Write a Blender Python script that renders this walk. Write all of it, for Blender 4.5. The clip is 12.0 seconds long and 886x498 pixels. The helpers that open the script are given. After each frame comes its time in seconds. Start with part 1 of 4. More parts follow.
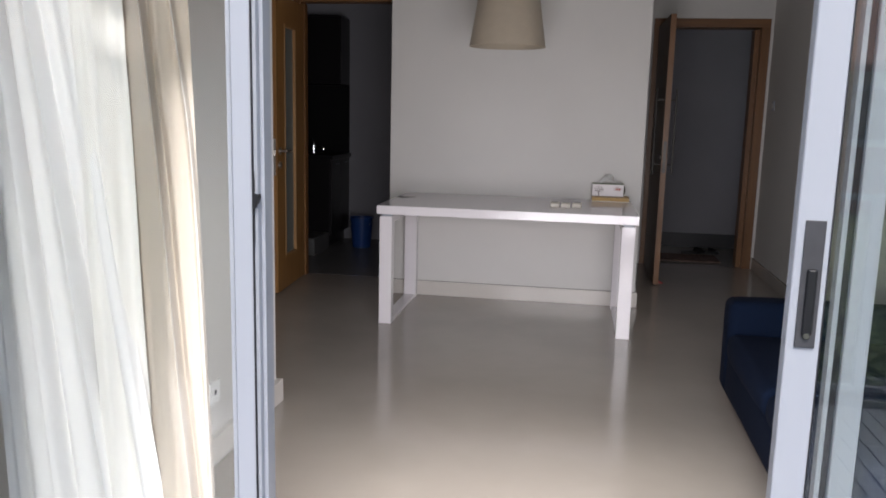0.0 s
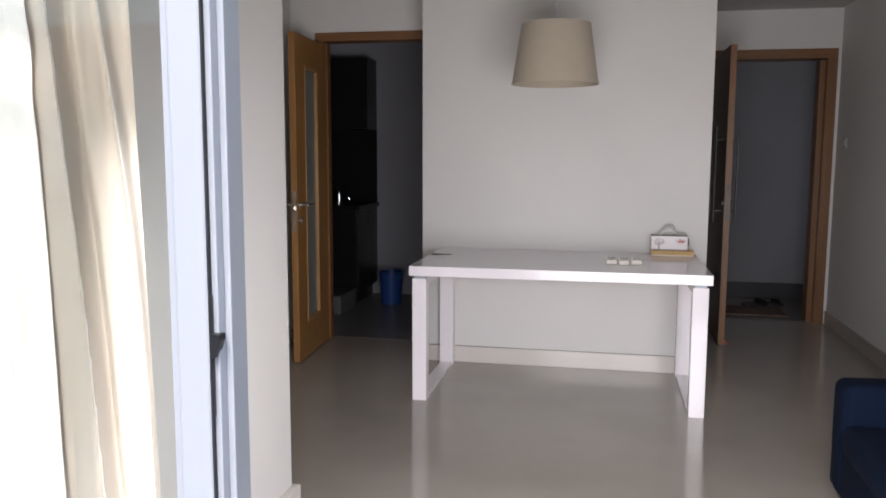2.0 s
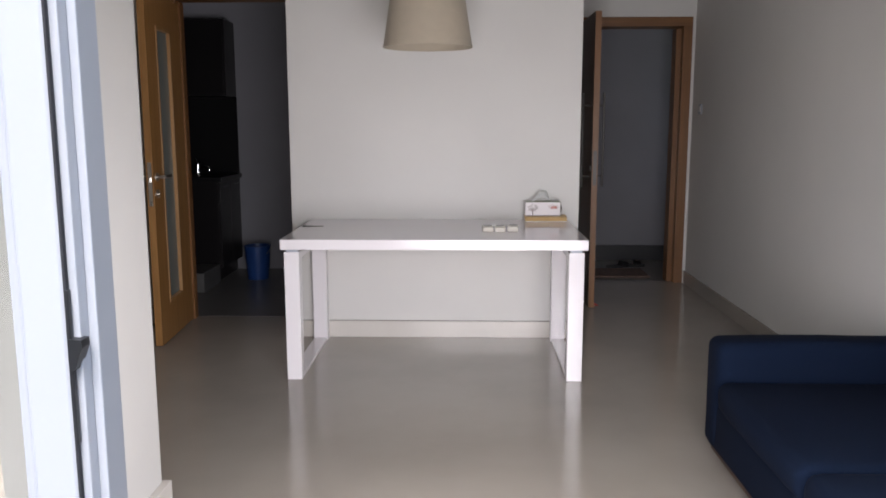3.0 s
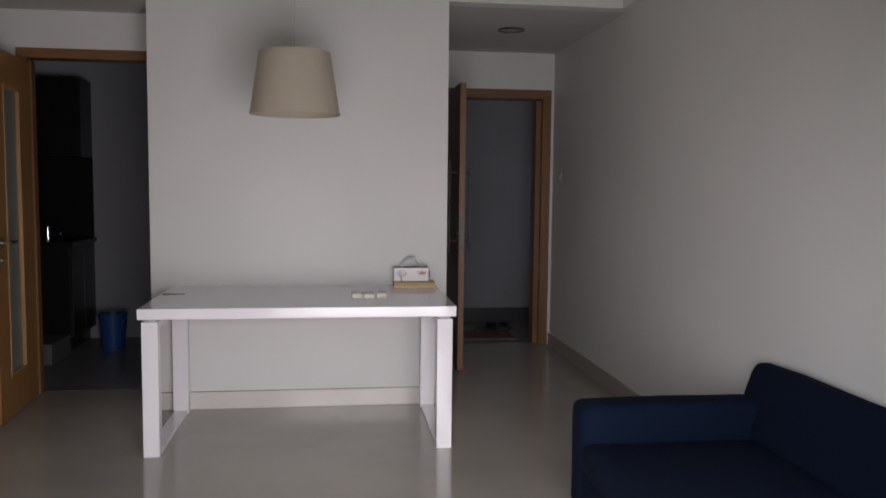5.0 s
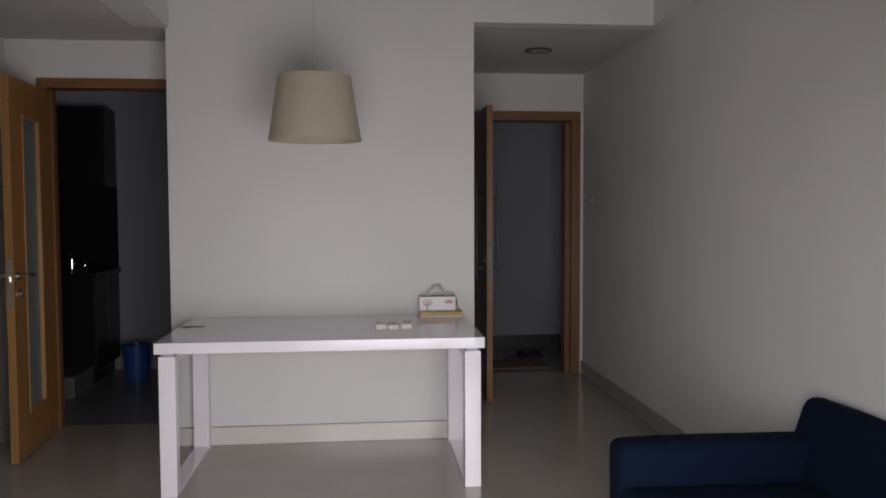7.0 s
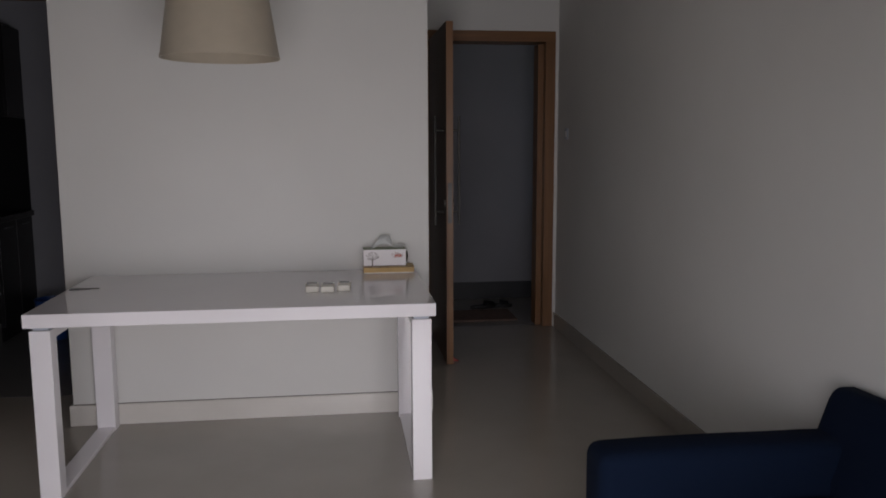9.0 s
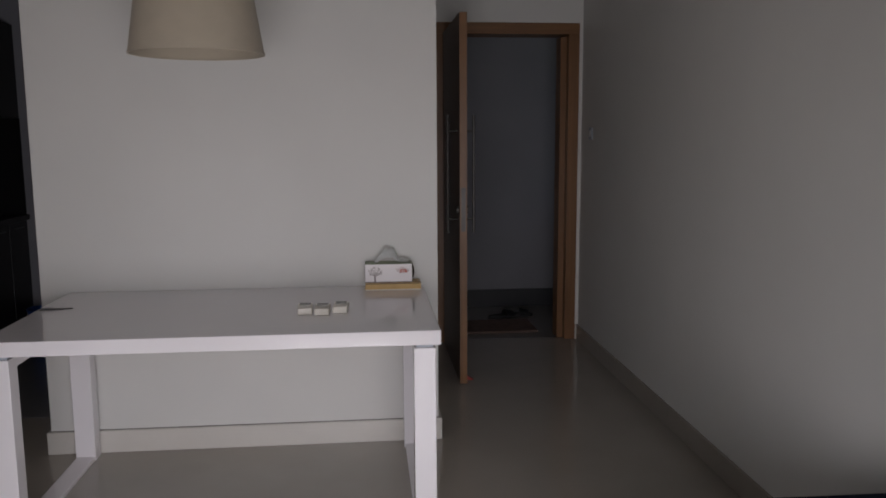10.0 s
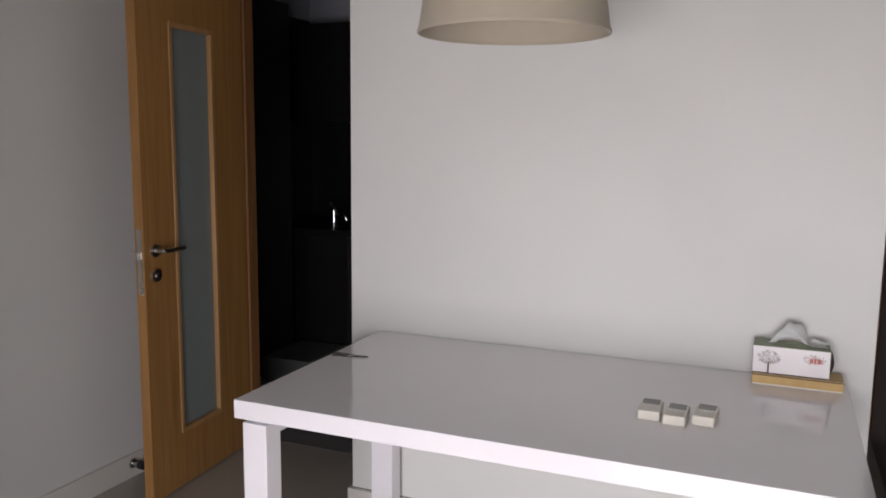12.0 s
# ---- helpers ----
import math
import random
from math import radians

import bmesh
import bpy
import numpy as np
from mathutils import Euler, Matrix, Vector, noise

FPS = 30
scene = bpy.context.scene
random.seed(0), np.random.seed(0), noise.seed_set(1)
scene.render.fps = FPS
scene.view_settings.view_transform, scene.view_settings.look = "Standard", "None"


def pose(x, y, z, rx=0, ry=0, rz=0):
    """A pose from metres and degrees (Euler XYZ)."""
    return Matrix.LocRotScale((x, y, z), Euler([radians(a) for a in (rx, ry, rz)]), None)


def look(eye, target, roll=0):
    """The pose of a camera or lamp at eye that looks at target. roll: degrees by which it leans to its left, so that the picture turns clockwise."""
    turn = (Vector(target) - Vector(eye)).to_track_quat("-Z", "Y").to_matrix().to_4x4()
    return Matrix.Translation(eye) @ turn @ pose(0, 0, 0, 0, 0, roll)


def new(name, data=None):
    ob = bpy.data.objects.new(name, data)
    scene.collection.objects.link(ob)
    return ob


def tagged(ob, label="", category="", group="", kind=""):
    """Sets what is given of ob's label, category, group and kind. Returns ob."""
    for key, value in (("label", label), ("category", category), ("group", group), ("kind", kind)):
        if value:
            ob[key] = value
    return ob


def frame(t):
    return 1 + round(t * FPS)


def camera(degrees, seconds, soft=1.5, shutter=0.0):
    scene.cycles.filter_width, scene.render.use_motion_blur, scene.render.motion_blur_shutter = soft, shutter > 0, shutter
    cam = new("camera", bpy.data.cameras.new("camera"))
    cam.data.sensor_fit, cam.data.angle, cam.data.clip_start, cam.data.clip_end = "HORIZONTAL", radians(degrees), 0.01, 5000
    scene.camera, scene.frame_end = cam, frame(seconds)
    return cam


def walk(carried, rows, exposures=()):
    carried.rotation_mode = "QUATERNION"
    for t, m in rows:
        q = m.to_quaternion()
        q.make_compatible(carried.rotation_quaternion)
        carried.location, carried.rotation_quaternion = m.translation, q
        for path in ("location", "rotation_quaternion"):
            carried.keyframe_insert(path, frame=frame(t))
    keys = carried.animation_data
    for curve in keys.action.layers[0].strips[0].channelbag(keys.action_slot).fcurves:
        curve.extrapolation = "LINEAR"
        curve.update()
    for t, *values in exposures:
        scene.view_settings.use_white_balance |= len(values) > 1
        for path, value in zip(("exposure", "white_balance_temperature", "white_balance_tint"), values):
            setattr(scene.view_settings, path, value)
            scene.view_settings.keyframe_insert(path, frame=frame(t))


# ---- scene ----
cam = camera(57.7, 12.0, soft=1.8)
PATH = [
    (0, (0.418, -0.252, 1.343), (0.1, 1.694, 1.007), 1.4),
    (0.5, (0.343, -0.121, 1.344), (0.075, 1.831, 1.004), -0.4),
    (1, (0.325, 0.085, 1.374), (0.006, 2.039, 1.091), 0.3),
    (1.5, (0.31, 0.231, 1.372), (-0.181, 2.155, 1.133), 0.3),
    (2, (0.246, 0.355, 1.378), (-0.146, 2.302, 1.14), 0.2),
    (2.5, (0.183, 0.445, 1.379), (-0.084, 2.411, 1.126), -0.7),
    (3, (0.166, 0.492, 1.362), (0.11, 2.467, 1.05), -0.1),
    (5, (0.175, 0.497, 1.391), (0.44, 2.473, 1.231), 0.6),
    (5.5, (0.167, 0.503, 1.41), (0.339, 2.495, 1.347), 0.3),
    (6, (0.162, 0.5, 1.422), (0.277, 2.496, 1.403), 0.2),
    (6.5, (0.161, 0.541, 1.413), (0.303, 2.535, 1.367), -0.2),
    (7, (0.213, 0.668, 1.401), (0.405, 2.656, 1.3), -0.2),
    (7.5, (0.304, 0.825, 1.41), (0.455, 2.814, 1.268), 0.4),
    (9.5, (0.477, 1.592, 1.425), (0.746, 3.554, 1.14), -0.3),
    (10, (0.537, 1.781, 1.459), (0.727, 3.752, 1.177), -0.3),
    (10.5, (0.523, 2.034, 1.496), (0.49, 4.025, 1.305), -0.6),
    (11, (0.56, 2.291, 1.48), (0.284, 4.262, 1.282), -1.3),
    (11.5, (0.613, 2.542, 1.484), (0.037, 4.443, 1.253), 0.2),
    (12, (0.576, 2.821, 1.492), (-0.189, 4.648, 1.218), 0.6),
]
EXPOSURES = [(0.0, 0.88), (0.5, 0.9), (1.0, 0.95), (1.5, 1.2), (2.5, 1.42), (3.0, 1.48), (5.0, 0.98), (6.0, 1.14), (6.5, 1.05), (7.0, 0.9), (7.5, 0.74), (9.5, 0.5), (10.0, 0.58), (11.0, 0.55), (11.5, 1.02), (12.0, 1.6)]
walk(cam, [(t, look(eye, target, roll)) for t, eye, target, roll in PATH], EXPOSURES)

# ---------- world and light ----------
world = bpy.data.worlds.new("overcast_sky")
scene.world = world
world.use_nodes = True
wn = world.node_tree.nodes
sky = wn.new("ShaderNodeTexSky")
sky.sky_type = "NISHITA"
sky.sun_disc = False
sky.sun_elevation = radians(57)
sky.sun_rotation = radians(176)
sky.dust_density = 4.0
world.node_tree.links.new(sky.outputs[0], wn["Background"].inputs[0])
wn["Background"].inputs[1].default_value = 0.15
sun = new("sun", bpy.data.lights.new("sun", "SUN"))
sun.data.energy, sun.data.angle, sun.data.color = 1.5, radians(22), (1.0, 0.975, 0.985)
sun.matrix_world = look((1.2, -18.2, 28.1), (0, 0, 0))

# sky light of the wide glazed opening, below its lintel
opening = new("opening_light", bpy.data.lights.new("opening_light", "AREA"))
opening.data.shape, opening.data.size, opening.data.size_y = "RECTANGLE", 1.65, 1.25
opening.data.energy, opening.data.color = 18.0, (0.985, 0.94, 0.985)
opening.data.spread = radians(125)
opening.matrix_world = look((0.44, 1.29, 0.78), (0.0, 5.5, 0.05))

# ---------- materials ----------
MATS = {}


def material(name, colour, rough=0.5, metal=0.0, vary=0.06, scale=6.0, fine=60.0, bump=0.0, coat=0.0,
             stretch=(1, 1, 1), second=None, spec=0.5):
    """A principled material with variation at two scales and fine relief."""
    if name in MATS:
        return MATS[name]
    m = bpy.data.materials.new(name)
    m.use_nodes = True
    nt = m.node_tree
    n, l = nt.nodes, nt.links
    b = n["Principled BSDF"]
    co = n.new("ShaderNodeTexCoord")
    mp = n.new("ShaderNodeMapping")
    mp.inputs["Scale"].default_value = stretch
    l.new(co.outputs["Object"], mp.inputs[0])
    big, small = n.new("ShaderNodeTexNoise"), n.new("ShaderNodeTexNoise")
    for tex, s in ((big, scale), (small, fine)):
        tex.inputs["Scale"].default_value = s
        tex.inputs["Detail"].default_value = 5
        l.new(mp.outputs[0], tex.inputs["Vector"])
    mix = n.new("ShaderNodeMix")
    mix.data_type = "RGBA"
    c = Vector(colour)
    other = Vector(second) if second else c * (1 - 3 * vary)
    mix.inputs[6].default_value = (*c, 1)
    mix.inputs[7].default_value = (*other, 1)
    ramp = n.new("ShaderNodeMapRange")
    ramp.inputs[1].default_value, ramp.inputs[2].default_value = 0.35, 0.75
    l.new(big.outputs[0], ramp.inputs[0])
    add = n.new("ShaderNodeMath")
    add.operation = "MULTIPLY_ADD"
    add.inputs[1].default_value = 0.35
    l.new(small.outputs[0], add.inputs[0])
    l.new(ramp.outputs[0], add.inputs[2])
    sub = n.new("ShaderNodeMath")
    sub.operation = "SUBTRACT"
    sub.use_clamp = True
    sub.inputs[1].default_value = 0.17
    l.new(add.outputs[0], sub.inputs[0])
    l.new(sub.outputs[0], mix.inputs[0])
    l.new(mix.outputs[2], b.inputs["Base Color"])
    rr = n.new("ShaderNodeMapRange")
    rr.inputs[3].default_value, rr.inputs[4].default_value = rough * 0.85, min(1, rough * 1.2)
    l.new(big.outputs[0], rr.inputs[0])
    l.new(rr.outputs[0], b.inputs["Roughness"])
    b.inputs["Metallic"].default_value = metal
    b.inputs["Specular IOR Level"].default_value = spec
    b.inputs["Coat Weight"].default_value = coat
    if coat:
        b.inputs["Coat Roughness"].default_value = 0.05
    if bump:
        bm = n.new("ShaderNodeBump")
        bm.inputs["Strength"].default_value = bump
        bm.inputs["Distance"].default_value = 0.003
        l.new(small.outputs[0], bm.inputs["Height"])
        l.new(bm.outputs[0], b.inputs["Normal"])
    MATS[name] = m
    return m


def glass_material(name, tint, gloss_rough=0.0, body=None, body_amount=0.0, mirror=0.04):
    """Clear sheet glass: tinted see-through with Fresnel gloss; body adds a frosted share."""
    m = bpy.data.materials.new(name)
    m.use_nodes = True
    nt = m.node_tree
    n, l = nt.nodes, nt.links
    n.remove(n["Principled BSDF"])
    out = n["Material Output"]
    tr, gl, fr, mx = n.new("ShaderNodeBsdfTransparent"), n.new("ShaderNodeBsdfGlossy"), n.new("ShaderNodeLayerWeight"), n.new("ShaderNodeMixShader")
    tr.inputs[0].default_value = (*tint, 1)
    gl.inputs["Roughness"].default_value = gloss_rough
    fr.inputs[0].default_value = 0.5
    p5, sc = n.new("ShaderNodeMath"), n.new("ShaderNodeMath")
    p5.operation, p5.inputs[1].default_value = "POWER", 5.0
    sc.operation, sc.inputs[1].default_value, sc.inputs[2].default_value = "MULTIPLY_ADD", 0.9, mirror
    l.new(fr.outputs["Facing"], p5.inputs[0])
    l.new(p5.outputs[0], sc.inputs[0])
    l.new(sc.outputs[0], mx.inputs[0])
    base = tr.outputs[0]
    if body:
        tl, m2 = n.new("ShaderNodeBsdfTranslucent"), n.new("ShaderNodeMixShader")
        df, m3 = n.new("ShaderNodeBsdfDiffuse"), n.new("ShaderNodeMixShader")
        tl.inputs[0].default_value = (*body, 1)
        df.inputs[0].default_value = (*body, 1)
        l.new(tl.outputs[0], m3.inputs[1])
        l.new(df.outputs[0], m3.inputs[2])
        m2.inputs[0].default_value = body_amount
        l.new(base, m2.inputs[1])
        l.new(m3.outputs[0], m2.inputs[2])
        base = m2.outputs[0]
    l.new(base, mx.inputs[1])
    l.new(gl.outputs[0], mx.inputs[2])
    l.new(mx.outputs[0], out.inputs[0])
    return m


def cloth_material(name, colour, through_share, weave=900.0, sheen=0.2):
    m = bpy.data.materials.new(name)
    m.use_nodes = True
    nt = m.node_tree
    n, l = nt.nodes, nt.links
    out = n["Material Output"]
    b = n["Principled BSDF"]
    b.inputs["Roughness"].default_value = 0.85
    b.inputs["Sheen Weight"].default_value = sheen
    no = n.new("ShaderNodeTexNoise")
    no.inputs["Scale"].default_value = 7
    mix = n.new("ShaderNodeMix")
    mix.data_type = "RGBA"
    mix.inputs[6].default_value = (*colour, 1)
    mix.inputs[7].default_value = (*(Vector(colour) * 0.88), 1)
    l.new(no.outputs[0], mix.inputs[0])
    l.new(mix.outputs[2], b.inputs["Base Color"])
    wv = n.new("ShaderNodeTexNoise")
    wv.inputs["Scale"].default_value = weave
    bp = n.new("ShaderNodeBump")
    bp.inputs["Strength"].default_value = 0.008
    bp.inputs["Distance"].default_value = 0.001
    l.new(wv.outputs[0], bp.inputs["Height"])
    l.new(bp.outputs[0], b.inputs["Normal"])
    if through_share:
        tl, mx = n.new("ShaderNodeBsdfTranslucent"), n.new("ShaderNodeMixShader")
        l.new(mix.outputs[2], tl.inputs[0])
        mx.inputs[0].default_value = through_share
        l.new(b.outputs[0], mx.inputs[1])
        l.new(tl.outputs[0], mx.inputs[2])
        l.new(mx.outputs[0], out.inputs[0])
    return m


def wood_material(name, light, dark, rough=0.4, grain=2.2, upright=True):
    """Straight-grained veneer; the grain runs along z (upright) or x."""
    m = bpy.data.materials.new(name)
    m.use_nodes = True
    nt = m.node_tree
    n, l = nt.nodes, nt.links
    b = n["Principled BSDF"]
    co, mp = n.new("ShaderNodeTexCoord"), n.new("ShaderNodeMapping")
    mp.inputs["Scale"].default_value = (18, 18, 0.7) if upright else (0.7, 18, 18)
    l.new(co.outputs["Object"], mp.inputs[0])
    a, f = n.new("ShaderNodeTexNoise"), n.new("ShaderNodeTexNoise")
    a.inputs["Scale"].default_value, a.inputs["Detail"].default_value, a.inputs["Distortion"].default_value = grain, 6, 0.6
    f.inputs["Scale"].default_value, f.inputs["Detail"].default_value = grain * 9, 3
    l.new(mp.outputs[0], a.inputs[0])
    l.new(mp.outputs[0], f.inputs[0])
    cr = n.new("ShaderNodeValToRGB")
    cr.color_ramp.elements[0].position, cr.color_ramp.elements[1].position = 0.3, 0.72
    cr.color_ramp.elements[0].color, cr.color_ramp.elements[1].color = (*dark, 1), (*light, 1)
    ad = n.new("ShaderNodeMath")
    ad.operation = "MULTIPLY_ADD"
    ad.inputs[1].default_value = 0.25
    l.new(f.outputs[0], ad.inputs[0])
    sb = n.new("ShaderNodeMath")
    sb.operation = "SUBTRACT"
    sb.inputs[1].default_value = 0.12
    l.new(a.outputs[0], sb.inputs[0])
    l.new(sb.outputs[0], ad.inputs[2])
    l.new(ad.outputs[0], cr.inputs[0])
    l.new(cr.outputs[0], b.inputs["Base Color"])
    b.inputs["Roughness"].default_value = rough
    bp = n.new("ShaderNodeBump")
    bp.inputs["Strength"].default_value = 0.08
    bp.inputs["Distance"].default_value = 0.002
    l.new(f.outputs[0], bp.inputs["Height"])
    l.new(bp.outputs[0], b.inputs["Normal"])
    return m


WALL = material("white_wall_paint", (0.66, 0.65, 0.625), 0.55, vary=0.018, scale=1.6, fine=220, bump=0.06)
FRAMEOAK = wood_material("brown_oak_frame", (0.23, 0.108, 0.04), (0.15, 0.07, 0.026), 0.4)
FRAMEOAKX = wood_material("brown_oak_frame_lintel", (0.23, 0.108, 0.04), (0.15, 0.07, 0.026), 0.4, upright=False)
CEIL = material("white_ceiling_paint", (0.52, 0.505, 0.485), 0.8, vary=0.012, scale=1.2, fine=220, bump=0.05)
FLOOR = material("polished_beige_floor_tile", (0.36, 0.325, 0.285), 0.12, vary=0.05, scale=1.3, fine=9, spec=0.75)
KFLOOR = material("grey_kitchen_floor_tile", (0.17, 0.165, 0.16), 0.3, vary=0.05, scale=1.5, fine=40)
# kitchen walls: the room's dimness is put into this grey
KITWALL = material("dimmed_kitchen_wall", (0.28, 0.28, 0.305), 0.4, vary=0.03, scale=2, fine=120)
# pale lobby walls, their colour darkened to hold the lobby's shade
LOBBYWALL = material("dimmed_lobby_paint", (0.21, 0.21, 0.23), 0.6, vary=0.03, scale=1.5, fine=200, bump=0.05)
SKIRT = material("beige_skirting_tile", (0.64, 0.61, 0.565), 0.22, vary=0.03, scale=3, fine=50)
DARKTILE = material("dark_skirting_stone", (0.035, 0.037, 0.04), 0.35, vary=0.08, scale=5)
LOBBY = material("grey_lobby_floor", (0.21, 0.195, 0.18), 0.35, vary=0.06, scale=2)
OAK = wood_material("honey_oak_veneer", (0.35, 0.18, 0.058), (0.25, 0.12, 0.036), 0.38)
OAKX = wood_material("honey_oak_veneer_lintel", (0.36, 0.19, 0.062), (0.26, 0.125, 0.038), 0.38, upright=False)
DARKOAK = wood_material("brown_door_veneer", (0.075, 0.034, 0.016), (0.045, 0.02, 0.01), 0.42)
EDGEOAK = wood_material("oak_door_edge", (0.42, 0.24, 0.10), (0.30, 0.16, 0.06), 0.45)
GLOSSWHITE = material("white_gloss_lacquer", (0.80, 0.77, 0.79), 0.10, vary=0.01, scale=2, fine=90, coat=0.2)
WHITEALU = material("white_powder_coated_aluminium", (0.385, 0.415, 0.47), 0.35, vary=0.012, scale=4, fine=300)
BLACKPL = material("black_plastic", (0.012, 0.013, 0.016), 0.4, vary=0.05, scale=30)
RUBBER = material("black_rubber_gasket", (0.015, 0.016, 0.022), 0.7, vary=0.05)
GREYPL = material("dark_grey_plastic", (0.06, 0.062, 0.07), 0.38, vary=0.05, scale=30)
STEEL = material("brushed_steel", (0.55, 0.53, 0.50), 0.28, metal=1.0, vary=0.03, scale=30)
DULL = material("dull_satin_steel", (0.10, 0.095, 0.09), 0.45, metal=0.8, vary=0.04, scale=30)
CHROME = material("bright_chrome", (0.85, 0.85, 0.86), 0.06, metal=1.0, vary=0.01)
CABINET = material("black_gloss_cabinet", (0.012, 0.011, 0.012), 0.32, vary=0.05, scale=3, spec=0.2)
COUNTER = material("black_stone_counter", (0.010, 0.010, 0.011), 0.32, vary=0.06, scale=8, spec=0.2)
PLINTH = material("light_grey_plinth", (0.10, 0.10, 0.097), 0.5, vary=0.04)
BLUE = material("blue_bucket_plastic", (0.02, 0.065, 0.24), 0.35, vary=0.03)
NAVY = cloth_material("navy_upholstery", (0.003, 0.0075, 0.021), 0.0, 700, 0.0)
NAVY.node_tree.nodes["Principled BSDF"].inputs["Specular IOR Level"].default_value = 0.12
NAVY.node_tree.nodes["Principled BSDF"].inputs["Roughness"].default_value = 0.95
SHEER = cloth_material("white_sheer_voile", (0.86, 0.85, 0.855), 0.06, 1.0)
LINING = cloth_material("white_curtain_lining", (0.90, 0.88, 0.85), 0.1)
DRAPE = cloth_material("cream_drape", (0.51, 0.445, 0.375), 0.06)
LAMPCLOTH = cloth_material("beige_linen_shade", (0.60, 0.53, 0.42), 0.35, 500)
GLASS = glass_material("greenish_sheet_glass", (0.96, 0.97, 0.965), mirror=0.015)
SHINYGLASS = glass_material("reflecting_sheet_glass", (0.93, 0.955, 0.945), mirror=0.085)
CLEAR = glass_material("clear_balustrade_glass", (0.97, 0.985, 0.98))
FROST = glass_material("frosted_door_glass", (0.42, 0.42, 0.42), 0.25, (0.46, 0.51, 0.49), 0.65)
PAPER = material("white_tissue_paper", (0.85, 0.85, 0.84), 0.9, vary=0.02, scale=30)
TISSUE = cloth_material("thin_white_tissue", (0.82, 0.83, 0.82), 0.5, 300, 0.0)
CARDGREY = material("grey_brown_print", (0.48, 0.43, 0.41), 0.5, vary=0.1, scale=60)
CARD = material("white_printed_card", (0.80, 0.76, 0.76), 0.45, vary=0.02)
CARDGREEN = material("green_printed_card", (0.22, 0.26, 0.15), 0.45, vary=0.05, scale=20)
CARDBROWN = material("brown_print", (0.10, 0.06, 0.04), 0.5, vary=0.1, scale=60)
CARDRED = material("red_print", (0.55, 0.16, 0.12), 0.5, vary=0.05)
CARDPINK = material("pale_pink_print", (0.55, 0.42, 0.40), 0.5, vary=0.08, scale=60)
YELLOW = material("yellow_cardboard", (0.58, 0.38, 0.14), 0.5, vary=0.05, scale=20)
REMOTE = material("ivory_plastic", (0.72, 0.68, 0.60), 0.4, vary=0.02)
LCD = material("grey_display", (0.16, 0.155, 0.14), 0.2, vary=0.03)
MATTEXT = material("brown_woven_mat", (0.17, 0.11, 0.09), 0.95, vary=0.12, scale=25, fine=300, bump=0.6)
SHOE = material("black_slipper_foam", (0.012, 0.012, 0.013), 0.6, vary=0.05)
WEDGE = material("red_rubber_wedge", (0.30, 0.03, 0.02), 0.5, vary=0.05)
DECK = material("weathered_grey_deck_timber", (0.20, 0.21, 0.23), 0.7, vary=0.08, scale=4, fine=60, bump=0.4, stretch=(6, 0.6, 6))
CONCRETE = material("painted_concrete", (0.55, 0.54, 0.51), 0.8, vary=0.05, scale=3)
GRASS = material("lawn_green", (0.075, 0.12, 0.035), 0.9, vary=0.15, scale=2.5, fine=60, bump=0.5)
LEAF = material("dark_hedge_leaf", (0.045, 0.085, 0.03), 0.6, vary=0.15, scale=8)
BRICKRED = material("red_brown_brickwork", (0.30, 0.135, 0.10), 0.85, vary=0.1, scale=6)
ROOFRED = material("red_clay_roof_tile", (0.36, 0.15, 0.10), 0.8, vary=0.12, scale=5)

# ---------- mesh helpers ----------


def box(bm, x0, x1, y0, y1, z0, z1, bevel=0.0, seg=2):
    r = bmesh.ops.create_cube(bm, size=1.0, matrix=Matrix.Translation(((x0 + x1) / 2, (y0 + y1) / 2, (z0 + z1) / 2))
                              @ Matrix.Diagonal((x1 - x0, y1 - y0, z1 - z0, 1)))
    if bevel:
        edges = list({e for v in r["verts"] for e in v.link_edges})
        bmesh.ops.bevel(bm, geom=edges, offset=bevel, segments=seg, affect="EDGES", profile=0.5)
    return bm


def boxes(*dims, bevel=0.0):
    bm = bmesh.new()
    for d in dims:
        box(bm, *d, bevel=bevel)
    return bm


def rod(bm, a, b, r, seg=16, r2=None):
    a, b = Vector(a), Vector(b)
    d = b - a
    m = Matrix.Translation((a + b) / 2) @ d.to_track_quat("Z", "Y").to_matrix().to_4x4()
    bmesh.ops.create_cone(bm, cap_ends=True, segments=seg, radius1=r, radius2=r if r2 is None else r2, depth=d.length, matrix=m)
    return bm


def lathe(profile, seg=40, centre=(0, 0)):
    bm = bmesh.new()
    rings = []
    for r, z in profile:
        rings.append([bm.verts.new((centre[0] + r * math.cos(2 * math.pi * i / seg), centre[1] + r * math.sin(2 * math.pi * i / seg), z)) for i in range(seg)])
    for p, q in zip(rings, rings[1:]):
        for i in range(seg):
            bm.faces.new((p[i], p[(i + 1) % seg], q[(i + 1) % seg], q[i]))
    return bm


def prism(points, y0, y1, axis="y"):
    """A profile in the x-z plane (axis y), or y-z plane (axis x), pushed along the axis."""
    bm = bmesh.new()
    def at(p, d):
        return (p[0], d, p[1]) if axis == "y" else (d, p[0], p[1])
    a = [bm.verts.new(at(p, y0)) for p in points]
    b = [bm.verts.new(at(p, y1)) for p in points]
    bm.faces.new(a)
    bm.faces.new(b[::-1])
    for i in range(len(a)):
        j = (i + 1) % len(a)
        bm.faces.new((a[i], b[i], b[j], a[j]))
    bmesh.ops.recalc_face_normals(bm, faces=bm.faces[:])
    return bm


